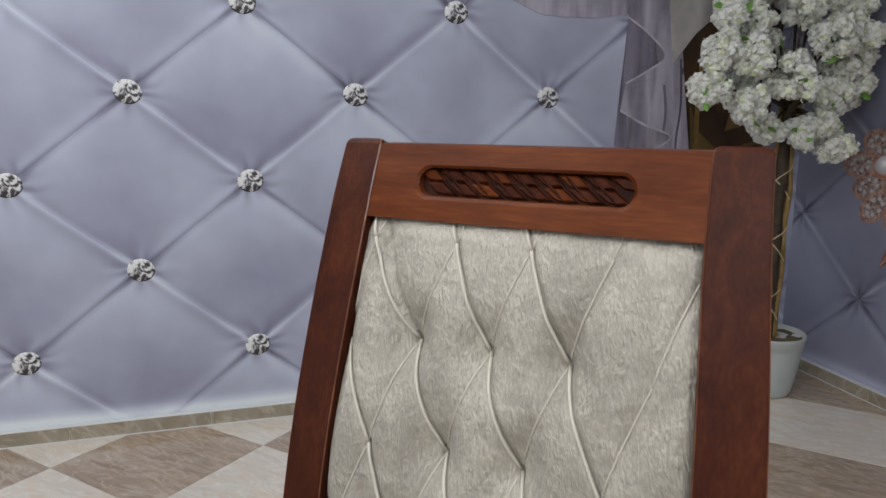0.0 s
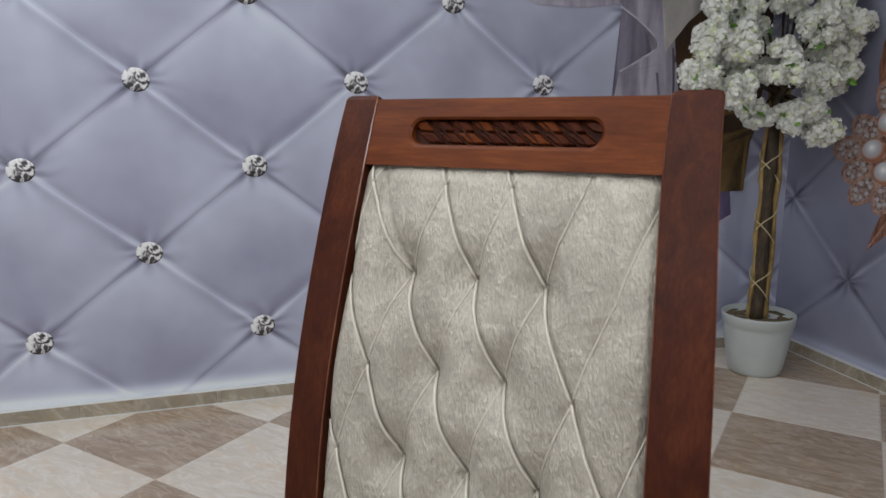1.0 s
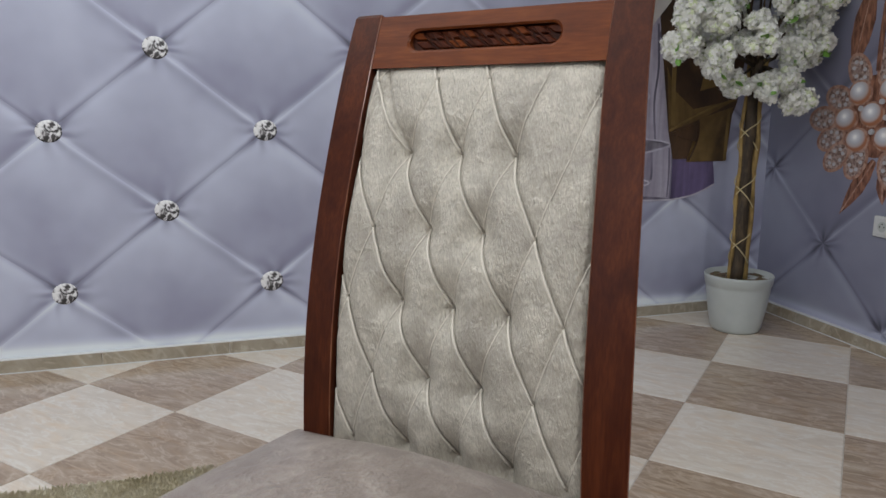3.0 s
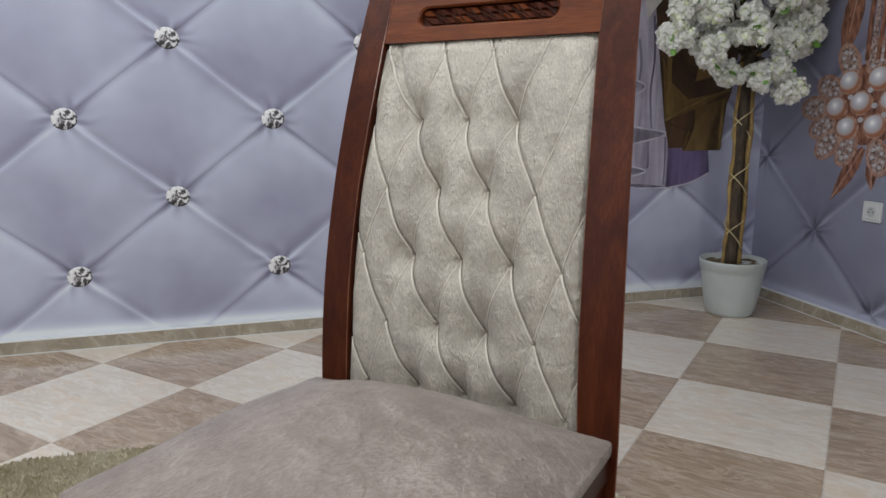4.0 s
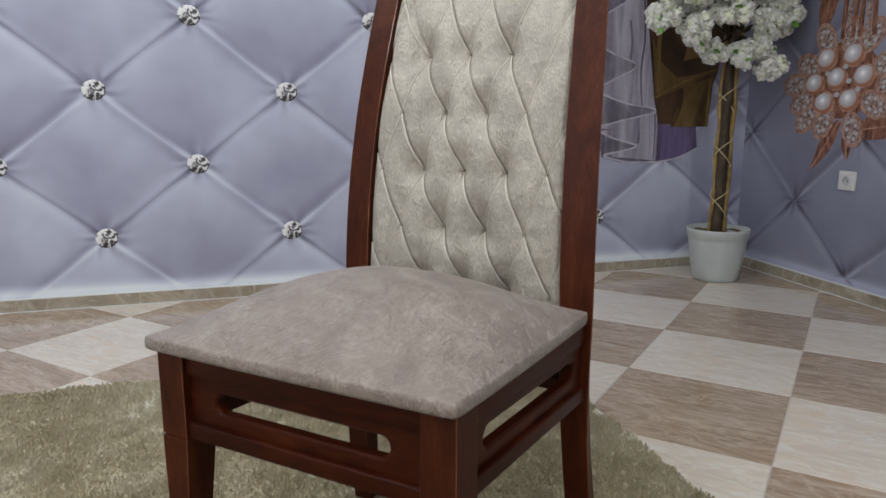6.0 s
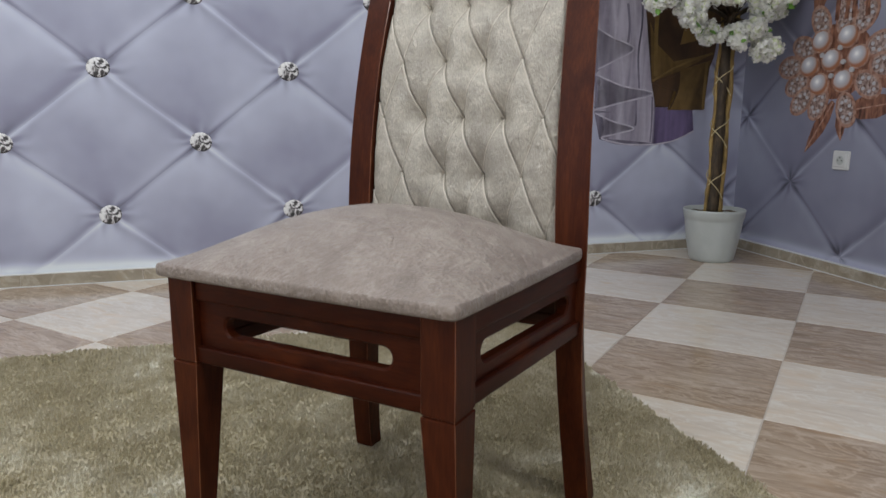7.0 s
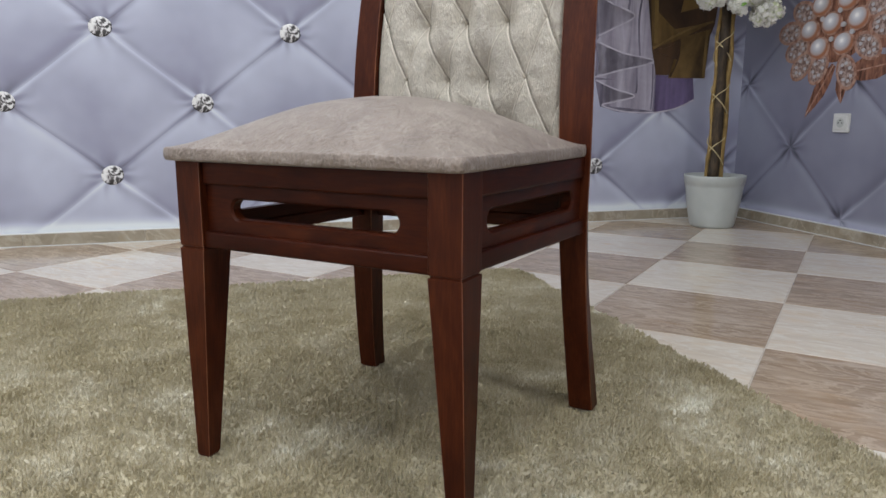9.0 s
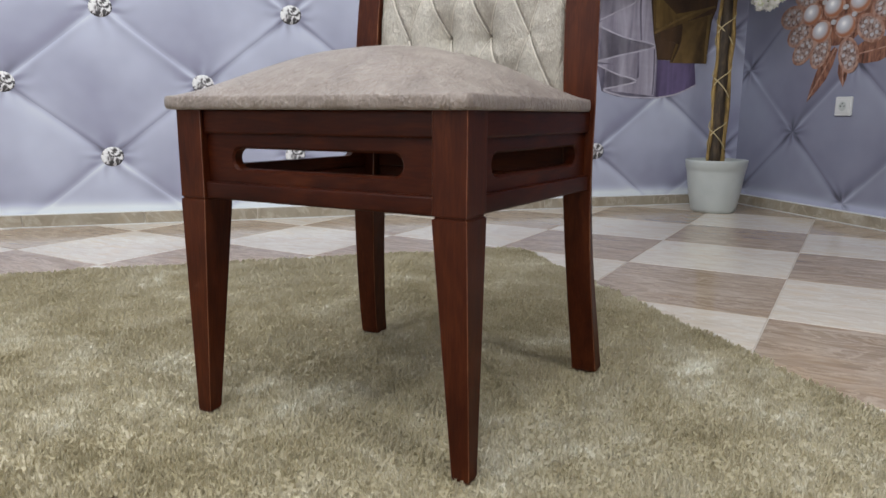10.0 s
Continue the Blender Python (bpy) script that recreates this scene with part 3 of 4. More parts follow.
whole = {}
TILE_TURN = Matrix.Rotation(radians(-45), 4, "Z")
for i in range(-14, 12):
    for j in range(-14, 10):
        c = (lattice(i, j) + lattice(i + 1, j + 1)) / 2
        if not (-3.3 < c.x < 2.6 and -3.7 < c.y < 2.5):
            continue
        g = 0.0014
        poly = [(-TILE / 2 + g, -TILE / 2 + g), (TILE / 2 - g, -TILE / 2 + g), (TILE / 2 - g, TILE / 2 - g), (-TILE / 2 + g, TILE / 2 - g)]
        r = math.sqrt(0.5)
        # room edges in the tile's own axes
        cut = poly
        for nx, ny, lim in ((1, 0, ROOM_X), (-1, 0, 3.1), (-0.041, 1, 2.086), (0, -1, 3.5)):
            lx, ly = r * (nx - ny), r * (nx + ny)
            cut = clip(cut, lx, ly, lim - nx * c.x - ny * c.y)
            if len(cut) < 3:
                break
        if len(cut) < 3:
            continue
        light = (i + j) % 2
        me = whole.get(light) if cut == poly else None
        if me is None:
            bm = bmesh.new()
            a = [bm.verts.new((x, y, -0.008)) for x, y in cut]
            b = [bm.verts.new((x, y, -0.0008)) for x, y in cut]
            cx, cy = sum(x for x, y in cut) / len(cut), sum(y for x, y in cut) / len(cut)
            d = [bm.verts.new((x + (cx - x) * 0.006, y + (cy - y) * 0.006, 0.0)) for x, y in cut]
            k = len(cut)
            for lo, hi in ((a, b), (b, d)):
                for e in range(k):
                    bm.faces.new((lo[e], lo[(e + 1) % k], hi[(e + 1) % k], hi[e]))
            bm.faces.new(d)
            bmesh.ops.recalc_face_normals(bm, faces=bm.faces)
            me = bpy.data.meshes.new("tile")
            bm.to_mesh(me)
            bm.free()
            me.materials.append(tile_light if light else tile_brown)
            if cut == poly:
                whole[light] = me
        ob = new("tile", me)
        ob.parent = floor
        ob.matrix_basis = Matrix.Translation((c.x, c.y, 0)) @ TILE_TURN

# ---- the rug ----
RUG = (-1.36, 0.632, -0.88, 1.163)
rug = part("rug", box(RUG[0], RUG[1], RUG[2], RUG[3], 0.0005, 0.008, 0.003, 2), rug_mat, None)
rug.matrix_world = Matrix.Translation((RUG[1], RUG[3], 0)) @ Matrix.Rotation(radians(2.6), 4, "Z") @ Matrix.Translation((-RUG[1], -RUG[3], 0))
tagged(rug, "khaki beige shaggy rug with pale mottled patches", "rug")
rng = np.random.default_rng(5)
TUFTS, STRANDS = 330000, 4
tx = rng.uniform(RUG[0] - 0.004, RUG[1] + 0.006, TUFTS)
ty = rng.uniform(-0.52, RUG[3] + 0.006, TUFTS)
back = rng.random(TUFTS) < 0.15
ty[back] = rng.uniform(RUG[2], -0.52, back.sum())
# rounded corner and a slightly wandering edge
wander = 0.006 * np.sin(ty * 19) + 0.005 * np.sin(ty * 47 + 1) + 0.004 * np.sin(ty * 113)
wander_y = 0.006 * np.sin(tx * 17) + 0.005 * np.sin(tx * 53 + 2)
keep = (tx < RUG[1] + wander) & (ty < RUG[3] + wander_y)
keep &= np.hypot(np.maximum(tx - RUG[1] + 0.09, 0), np.maximum(ty - RUG[3] + 0.09, 0)) < 0.093
tx, ty = tx[keep], ty[keep]
flow = rng.uniform(0, 2 * np.pi, len(tx))
lean = rng.uniform(0.0003, 0.0024, len(tx))
swell = np.sin(tx * 23 + 2 * np.sin(ty * 17)) * np.sin(ty * 21 + 2 * np.sin(tx * 19))
tall = rng.uniform(0.0105, 0.0145, len(tx)) + 0.0014 * swell
# neighbouring tufts lean together into locks with gaps between them
CELL = 0.0078
wu = tx + 0.009 * np.sin(ty * 151 + 2 * np.sin(tx * 83)) + 0.004 * np.sin(ty * 397 + tx * 211)
wv = ty + 0.009 * np.sin(tx * 137 + 2 * np.sin(ty * 97)) + 0.004 * np.sin(tx * 431 - ty * 173)
gx = np.floor(wu / CELL)
shift = np.modf(np.abs(np.sin(gx * 12.9898) * 43758.5453))[0]
gy = np.floor(wv / CELL + shift)
hash_a = np.modf(np.abs(np.sin(gx * 127.1 + gy * 311.7) * 43758.5453))[0]
hash_b = np.modf(np.abs(np.sin(gx * 269.5 + gy * 183.3) * 24634.6345))[0]
lock_x, lock_y = tx + (gx + 0.1 + 0.8 * hash_a) * CELL - wu, ty + (gy - shift + 0.1 + 0.8 * hash_b) * CELL - wv
tall += 0.005 * (hash_a - 0.5) + 0.004 * (hash_b - 0.5)
top = np.stack([tx + 0.78 * (lock_x - tx) + np.cos(flow) * lean, ty + 0.78 * (lock_y - ty) + np.sin(flow) * lean, tall], 1)
# each tuft is a lock of strands that gather towards its tip
N = len(tx) * STRANDS
who = np.repeat(np.arange(len(tx)), STRANDS)
base_v = np.stack([tx[who] + rng.normal(0, 0.0022, N), ty[who] + rng.normal(0, 0.0022, N), np.full(N, 0.005)], 1)
tip = top[who] + np.stack([rng.normal(0, 0.0009, N), rng.normal(0, 0.0009, N), rng.normal(0, 0.0014, N)], 1)
w = rng.uniform(0.0004, 0.0008, N)
a0 = rng.uniform(0, 2 * np.pi, N)
a1 = a0 + rng.normal(0, 0.9, N)
acr = np.stack([np.cos(a0), np.sin(a0), np.zeros(N)], 1) * w[:, None]
acr_tip = np.stack([np.cos(a1), np.sin(a1), rng.normal(0, 0.3, N)], 1) * w[:, None]
verts = np.stack([base_v - acr, base_v + acr, tip + acr_tip, tip - acr_tip], 1).reshape(-1, 3)
loops = np.arange(N * 4)
starts = np.arange(N) * 4
me = bpy.data.meshes.new("pile")
me.vertices.add(len(verts))
me.vertices.foreach_set("co", verts.astype(np.float32).reshape(-1))
me.loops.add(len(loops))
me.loops.foreach_set("vertex_index", loops.astype(np.int32))
me.polygons.add(len(starts))
me.polygons.foreach_set("loop_start", starts.astype(np.int32))
me.update(calc_edges=True)
me.validate()
me.materials.append(rug_mat)
pile = new("nap", me)
pile.parent = rug
tagged(pile, "shaggy khaki pile", kind="stuff")

# ---- printed pictures on the wallpaper ----


def print_material(name, low, high, scale, stretch, turn=0.0, rough=0.5):
    n = Nodes(name)
    a = n.noise(n.coords("Object", stretch, turn), scale, 3, 0.5, 0.5)
    b = n.noise(n.coords("Object"), 40, 2)
    f = n.m("ADD", n.m("MULTIPLY", a, 0.9), n.m("MULTIPLY", b, 0.1))
    return n.done(n.ramp(f, [(0.34, low), (0.64, high)]), rough)


silver = print_material("printed_silver_satin", (0.20, 0.18, 0.235), (0.47, 0.44, 0.53), 17, (1, 1, 0.13))
silver_low = print_material("printed_silver_satin_shadow", (0.085, 0.075, 0.11), (0.24, 0.22, 0.29), 15, (1, 1, 0.14))
cream = print_material("printed_cream_satin", (0.32, 0.30, 0.29), (0.56, 0.53, 0.51), 8, (1, 1, 0.5))
gold = print_material("printed_gold_satin", (0.045, 0.025, 0.007), (0.20, 0.125, 0.04), 9, (1, 1, 0.35))
brown = print_material("printed_brown_satin", (0.022, 0.012, 0.008), (0.085, 0.045, 0.02), 8, (1, 1, 0.4))
gold_hi = print_material("printed_bright_gold", (0.12, 0.075, 0.022), (0.23, 0.15, 0.05), 12, (1, 1, 0.5))
violet = print_material("printed_violet_satin", (0.07, 0.055, 0.11), (0.17, 0.13, 0.26), 16, (1, 1, 0.1))
hem = print_material("printed_pale_hem", (0.40, 0.37, 0.45), (0.58, 0.56, 0.64), 20, (1, 1, 1))
copper = print_material("printed_copper_filigree", (0.11, 0.055, 0.042), (0.46, 0.36, 0.33), 80, (1, 1, 1))
copper_rim = print_material("printed_copper_rim", (0.24, 0.11, 0.075), (0.46, 0.29, 0.225), 45, (1, 1, 1))
copper_dark = print_material("printed_dark_copper", (0.07, 0.026, 0.016), (0.33, 0.15, 0.095), 60, (1, 1, 0.3), 0)
n = Nodes("printed_pearl")
g = n.t.nodes.new("ShaderNodeTexGradient")
g.gradient_type = "SPHERICAL"
mp = n.t.nodes.new("ShaderNodeMapping")
tc = n.t.nodes.new("ShaderNodeTexCoord")
n.t.links.new(tc.outputs["Object"], mp.inputs[0])
mp.inputs["Location"].default_value, mp.inputs["Scale"].default_value = (0.12, 0, -0.2), (14, 14, 16)
n.t.links.new(mp.outputs[0], g.inputs[0])
pearl = n.done(n.ramp(g.outputs["Fac"], [(0.25, (0.36, 0.15, 0.08)), (0.40, (0.46, 0.40, 0.40)), (0.60, (0.50, 0.51, 0.56)), (0.78, (0.68, 0.69, 0.73)), (0.89, (0.95, 0.95, 0.95))]), 0.4)
n = Nodes("printed_crystal")
crystal = n.done(n.mix(n.noise(n.coords("Object"), 90, 2), (0.37, 0.37, 0.40), (0.52, 0.52, 0.55)), 0.45)


def flat_print(name, pts, layer, material, parent, label=""):
    """A thin flat shape (x along the wall, z up) laid on the wall's face, layer counting outwards."""
    bm = bmesh.new()
    back, front = -0.0006, -0.0012 - 0.0012 * layer
    a = [bm.verts.new((x, back, z)) for x, z in pts]
    b = [bm.verts.new((x, front, z)) for x, z in pts]
    for i in range(len(pts)):
        bm.faces.new((a[i], a[(i + 1) % len(pts)], b[(i + 1) % len(pts)], b[i]))
    fa, fb = bm.faces.new(a), bm.faces.new(b)
    bmesh.ops.triangulate(bm, faces=[fa, fb])
    return part(name, bm, material, parent, label)


def smooth_line(pts, k=6):
    """A soft curve through a few points."""
    out = []
    for i in range(len(pts) - 1):
        p0, p1, p2, p3 = pts[max(i - 1, 0)], pts[i], pts[i + 1], pts[min(i + 2, len(pts) - 1)]
        for j in range(k):
            t = j / k
            out.append(tuple(0.5 * (2 * p1[c] + (p2[c] - p0[c]) * t + (2 * p0[c] - 5 * p1[c] + 4 * p2[c] - p3[c]) * t * t + (3 * p1[c] - p0[c] - 3 * p2[c] + p3[c]) * t ** 3) for c in (0, 1)))
    return out + [pts[-1]]


def ribbon(name, pts, width, layer, material, parent):
    line = smooth_line(pts)
    left, right = [], []
    for i, p in enumerate(line):
        a, b = line[max(i - 1, 0)], line[min(i + 1, len(line) - 1)]
        d = math.hypot(b[0] - a[0], b[1] - a[1]) or 1
        nx, nz = -(b[1] - a[1]) / d * width / 2, (b[0] - a[0]) / d * width / 2
        left.append((p[0] + nx, p[1] + nz))
        right.append((p[0] - nx, p[1] - nz))
    bm = bmesh.new()
    front = -0.0012 - 0.0012 * layer
    la, ra = [bm.verts.new((x, front, z)) for x, z in left], [bm.verts.new((x, front, z)) for x, z in right]
    lb, rb = [bm.verts.new((x, -0.0006, z)) for x, z in left], [bm.verts.new((x, -0.0006, z)) for x, z in right]
    for i in range(len(line) - 1):
        for p, q in ((la, ra), (lb, la), (ra, rb)):
            bm.faces.new((p[i], p[i + 1], q[i + 1], q[i]))
    return part(name, bm, material, parent)


def ellipse(cx, cz, rx, rz, turn=0.0, k=24):
    c, s = math.cos(turn), math.sin(turn)
    return [(cx + rx * math.cos(a) * c - rz * math.sin(a) * s, cz + rx * math.cos(a) * s + rz * math.sin(a) * c) for a in (2 * math.pi * i / k for i in range(k))]


# crystal buttons where the printed creases cross
n = Nodes("printed_crystal_button")
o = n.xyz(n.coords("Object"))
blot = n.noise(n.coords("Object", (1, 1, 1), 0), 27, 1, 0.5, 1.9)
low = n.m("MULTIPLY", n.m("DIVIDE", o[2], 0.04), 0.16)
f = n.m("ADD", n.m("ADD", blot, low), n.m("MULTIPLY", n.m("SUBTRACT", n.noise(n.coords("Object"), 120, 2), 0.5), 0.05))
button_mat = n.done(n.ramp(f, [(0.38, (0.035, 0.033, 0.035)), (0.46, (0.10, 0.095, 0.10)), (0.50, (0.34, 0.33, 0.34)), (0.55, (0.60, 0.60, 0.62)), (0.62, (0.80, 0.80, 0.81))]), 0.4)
bm = bmesh.new()
rings = [[bm.verts.new((0, -0.0046, 0))]]
for r, y in ((0.3, -0.0044), (0.62, -0.0036), (0.88, -0.0026), (1.0, -0.0014), (1.0, -0.0004)):
    rings.append([bm.verts.new((0.043 * r * math.cos(math.pi * i / 14), y, 0.0385 * r * math.sin(math.pi * i / 14))) for i in range(28)])
for i in range(28):
    bm.faces.new((rings[0][0], rings[1][i], rings[1][(i + 1) % 28]))
for a, b in zip(rings[1:], rings[2:]):
    for i in range(28):
        bm.faces.new((a[i], b[i], b[(i + 1) % 28], a[(i + 1) % 28]))
bmesh.ops.recalc_face_normals(bm, faces=bm.faces)
button_mesh = bpy.data.meshes.new("printed_button")
bm.to_mesh(button_mesh)
bm.free()
button_mesh.materials.append(button_mat)
button_mesh.shade_smooth()
for i in range(-8, 5):
    for j in range(0, 9):
        if (i + j) % 2 or (i == 4 and j > 0):
            continue
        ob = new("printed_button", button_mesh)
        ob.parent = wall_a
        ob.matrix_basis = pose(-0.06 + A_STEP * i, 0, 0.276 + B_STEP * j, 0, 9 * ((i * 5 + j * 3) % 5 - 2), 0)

# printed drapery beside the corner
flat_print("printed_drape", [(1.32, 0.97), (1.345, 1.2), (1.36, 1.47), (1.5, 1.75), (1.82, 1.75), (1.74, 1.3), (1.72, 0.9), (1.715, 0.536), (1.62, 0.532), (1.5, 0.54), (1.41, 0.565), (1.375, 0.7), (1.375, 0.88)], 0, silver_low, wall_a, "printed silver satin drape")
for layer, pts in enumerate((smooth_line([(1.352, 1.45), (1.45, 1.39), (1.53, 1.31), (1.45, 1.25), (1.36, 1.202)]) + [(1.6, 1.24), (1.7, 1.5), (1.5, 1.7)],
            smooth_line([(1.34, 1.1), (1.45, 1.045), (1.575, 0.995), (1.46, 0.93), (1.385, 0.895)]) + [(1.70, 0.88), (1.66, 1.25), (1.36, 1.2)],
            smooth_line([(1.375, 0.87), (1.52, 0.82), (1.694, 0.785), (1.5, 0.735), (1.372, 0.703)]) + [(1.70, 0.675), (1.712, 0.9), (1.40, 0.9)],
            smooth_line([(1.38, 0.69), (1.48, 0.65), (1.597, 0.617), (1.5, 0.59), (1.42, 0.57)]) + [(1.70, 0.545), (1.705, 0.70)])):
    flat_print("printed_fold", pts, 1 + 0.15 * layer, silver, wall_a)
for pts in ([(1.352, 1.45), (1.45, 1.39), (1.53, 1.31), (1.45, 1.25), (1.36, 1.202)], [(1.34, 1.1), (1.45, 1.045), (1.575, 0.995), (1.46, 0.93), (1.385, 0.895)],
            [(1.375, 0.87), (1.52, 0.82), (1.694, 0.785), (1.5, 0.735), (1.372, 0.703)], [(1.38, 0.69), (1.48, 0.65), (1.597, 0.617), (1.5, 0.59), (1.42, 0.57), (1.55, 0.54), (1.712, 0.537)],
            [(1.712, 0.536), (1.83, 0.556), (1.94, 0.602)]):
    ribbon("printed_hem", pts, 0.007, 2, hem, wall_a)
# upright folds in the silver drape
for pts, wd, mt in (([(1.455, 1.36), (1.47, 1.28)], 0.016, silver_low), ([(1.60, 1.30), (1.612, 1.12), (1.60, 0.97), (1.615, 0.80)], 0.010, silver_low), ([(1.53, 1.20), (1.545, 1.1), (1.54, 1.02)], 0.012, silver_low),
                    ([(1.645, 1.25), (1.652, 1.0), (1.648, 0.82)], 0.022, silver), ([(1.48, 1.19), (1.475, 1.06)], 0.016, silver), ([(1.56, 0.96), (1.568, 0.83)], 0.018, silver), ([(1.655, 0.77), (1.665, 0.64), (1.662, 0.55)], 0.020, silver),
                    ([(1.60, 0.755), (1.606, 0.66), (1.603, 0.63)], 0.010, silver_low), ([(1.69, 0.77), (1.695, 0.65), (1.692, 0.55)], 0.008, silver_low)):
    ribbon("printed_crease", pts, wd, 1.6, mt, wall_a)
flat_print("printed_swag", [(0.8, 1.56), (0.87, 1.49), (1.0, 1.44), (1.2, 1.437), (1.36, 1.46), (1.5, 1.75), (0.8, 1.75)], 1, silver, wall_a, "printed silver satin swag")
flat_print("printed_drape", [(1.60, 1.36), (1.70, 1.75), (2.1, 1.75), (2.06, 1.2), (2.03, 0.97), (1.93, 0.72), (1.71, 0.72), (1.68, 0.84), (1.64, 1.15)], 2, brown, wall_a, "printed brown and gold satin drape")
flat_print("printed_fold", [(1.682, 0.842), (1.655, 1.12), (1.70, 1.02), (1.80, 0.94), (2.026, 0.985), (1.85, 0.90)], 3, gold, wall_a)
flat_print("printed_fold", [(1.78, 0.706), (1.99, 0.708), (2.01, 0.95), (1.84, 0.90), (1.83, 0.79)], 3, gold, wall_a)
flat_print("printed_fold", [(1.683, 0.835), (1.825, 0.795), (1.835, 0.885), (1.78, 0.86)], 4, brown, wall_a)
for pts, wd, mt in (([(1.70, 1.3), (1.69, 1.1), (1.70, 0.87)], 0.02, gold_hi), ([(1.685, 0.845), (1.80, 0.905), (1.92, 0.955), (2.02, 0.984)], 0.010, gold_hi),
                    ([(1.835, 0.885), (1.83, 0.8), (1.79, 0.71)], 0.008, brown), ([(1.99, 0.94), (1.985, 0.82), (1.985, 0.712)], 0.014, gold_hi)):
    ribbon("printed_crease", pts, wd, 4.4, mt, wall_a)
flat_print("printed_fold", [(1.83, 1.02), (1.95, 1.05), (2.03, 1.2), (1.86, 1.16)], 3, gold, wall_a)
flat_print("printed_fold", [(1.535, 1.5), (1.6, 1.75), (1.85, 1.75), (1.76, 1.48), (1.66, 1.40), (1.565, 1.285)], 4, cream, wall_a, "printed cream satin")
flat_print("printed_fold", [(1.712, 0.538), (1.83, 0.557), (1.94, 0.604), (1.925, 0.71), (1.71, 0.72)], 1, violet, wall_a, "printed violet satin")

# printed jewel on the side wall: pearls set in copper filigree
jewel = flat_print("printed_jewel", ellipse(-1.58, 0.91, 0.19, 0.16), 0, copper_dark, wall_b, "printed copper brooch with seven pearls")
for lay, (y, z) in enumerate(((1.688, 1.085), (1.448, 1.081), (1.772, 0.979), (1.849, 0.899), (1.80, 0.82), (1.763, 0.745), (1.661, 0.732), (1.501, 0.705), (1.405, 0.806), (1.362, 0.964), (1.55, 1.09), (1.33, 0.88))):
    lay = 1 + 0.5 * (lay % 4)
    turn = math.atan2(z - 0.91, -(y - 1.58))
    flat_print("petal", ellipse(-y, z, 0.078, 0.053, turn), lay, copper_rim, jewel)
    flat_print("petal", ellipse(-y, z, 0.064, 0.04, turn), lay + 0.25, copper, jewel)
    for k in range(7):
        a = 2 * math.pi * k / 7
        flat_print("bead", ellipse(-y + 0.04 * math.cos(a) * math.cos(turn) - 0.024 * math.sin(a) * math.sin(turn), z + 0.04 * math.cos(a) * math.sin(turn) + 0.024 * math.sin(a) * math.cos(turn), 0.0095, 0.008, 0, 8), lay + 0.37, crystal, jewel)
for y, z in ((1.464, 0.921), (1.529, 1.009), (1.606, 0.916), (1.531, 0.826), (1.665, 0.816), (1.672, 1.0), (1.729, 0.897)):
    flat_print("pearl_rim", ellipse(-y, z, 0.058, 0.05), 3.3 + 0.1 * len(jewel.children) % 1, copper_rim, jewel)
    ob = flat_print("pearl", ellipse(0, 0, 0.05, 0.043), 4.6, pearl, jewel)
    ob.location = (-y, 0, z)
for y, z in ((1.565, 0.965), (1.54, 0.905), (1.60, 0.85), (1.66, 0.94), (1.49, 0.87)):
    flat_print("bead", ellipse(-y, z, 0.013, 0.011, 0, 8), 5.4, crystal, jewel)
for lay, (a, b, w) in enumerate((((1.574, 0.74), (1.716, 0.514), 0.034), ((1.53, 0.70), (1.515, 0.575), 0.028), ((1.50, 0.70), (1.20, 0.74), 0.05), ((1.44, 0.86), (1.15, 0.83), 0.06), ((1.72, 1.12), (1.66, 1.45), 0.05))):
    dx, dz = -(b[0] - a[0]), b[1] - a[1]
    d = math.hypot(dx, dz)
    sh = [(0, 0.35), (0.25, 0.9), (0.5, 1.0), (0.75, 0.6), (1, 0.0)]
    up = [(-a[0] + dx * t - dz / d * w * k, a[1] + dz * t + dx / d * w * k) for t, k in sh]
    lo = [(-a[0] + dx * t + dz / d * w * k, a[1] + dz * t - dx / d * w * k) for t, k in sh[:-1]]
    flat_print("leaf", up + lo[::-1], 0.2 + 0.15 * lay, copper_dark, jewel)
    ribbon("leaf_vein", [(-a[0] + dx * t, a[1] + dz * t) for t in (0, 0.3, 0.6, 0.95)], 0.006, 0.93, copper_rim, jewel)
for k in range(6):
    y = 1.60 - 0.03 * k
    ribbon("tassel_strand", [(-y - 0.01 * math.sin(k), 1.08), (-y, 1.25), (-y + 0.02, 1.6)], 0.02, 3.2 + 0.2 * k, (copper_dark, copper, copper_dark)[k % 3], jewel)

# ---- wall socket ----
socket = new("wall_socket")
socket.matrix_world = pose(ROOM_X, 1.493, 0.493, 0, 0, -90)
tagged(socket, "white plastic wall socket on printed wallpaper", "socket")


def plate(w, h, r, y0, y1, inset=0.002):
    a = rounded_rect(0, 0, w, h, r, 4)
    b = rounded_rect(0, 0, w - 2 * inset, h - 2 * inset, r, 4)
    return loft([[(x, y0, z) for x, z in a], [(x, y1 + inset, z) for x, z in a], [(x, y1, z) for x, z in b]])


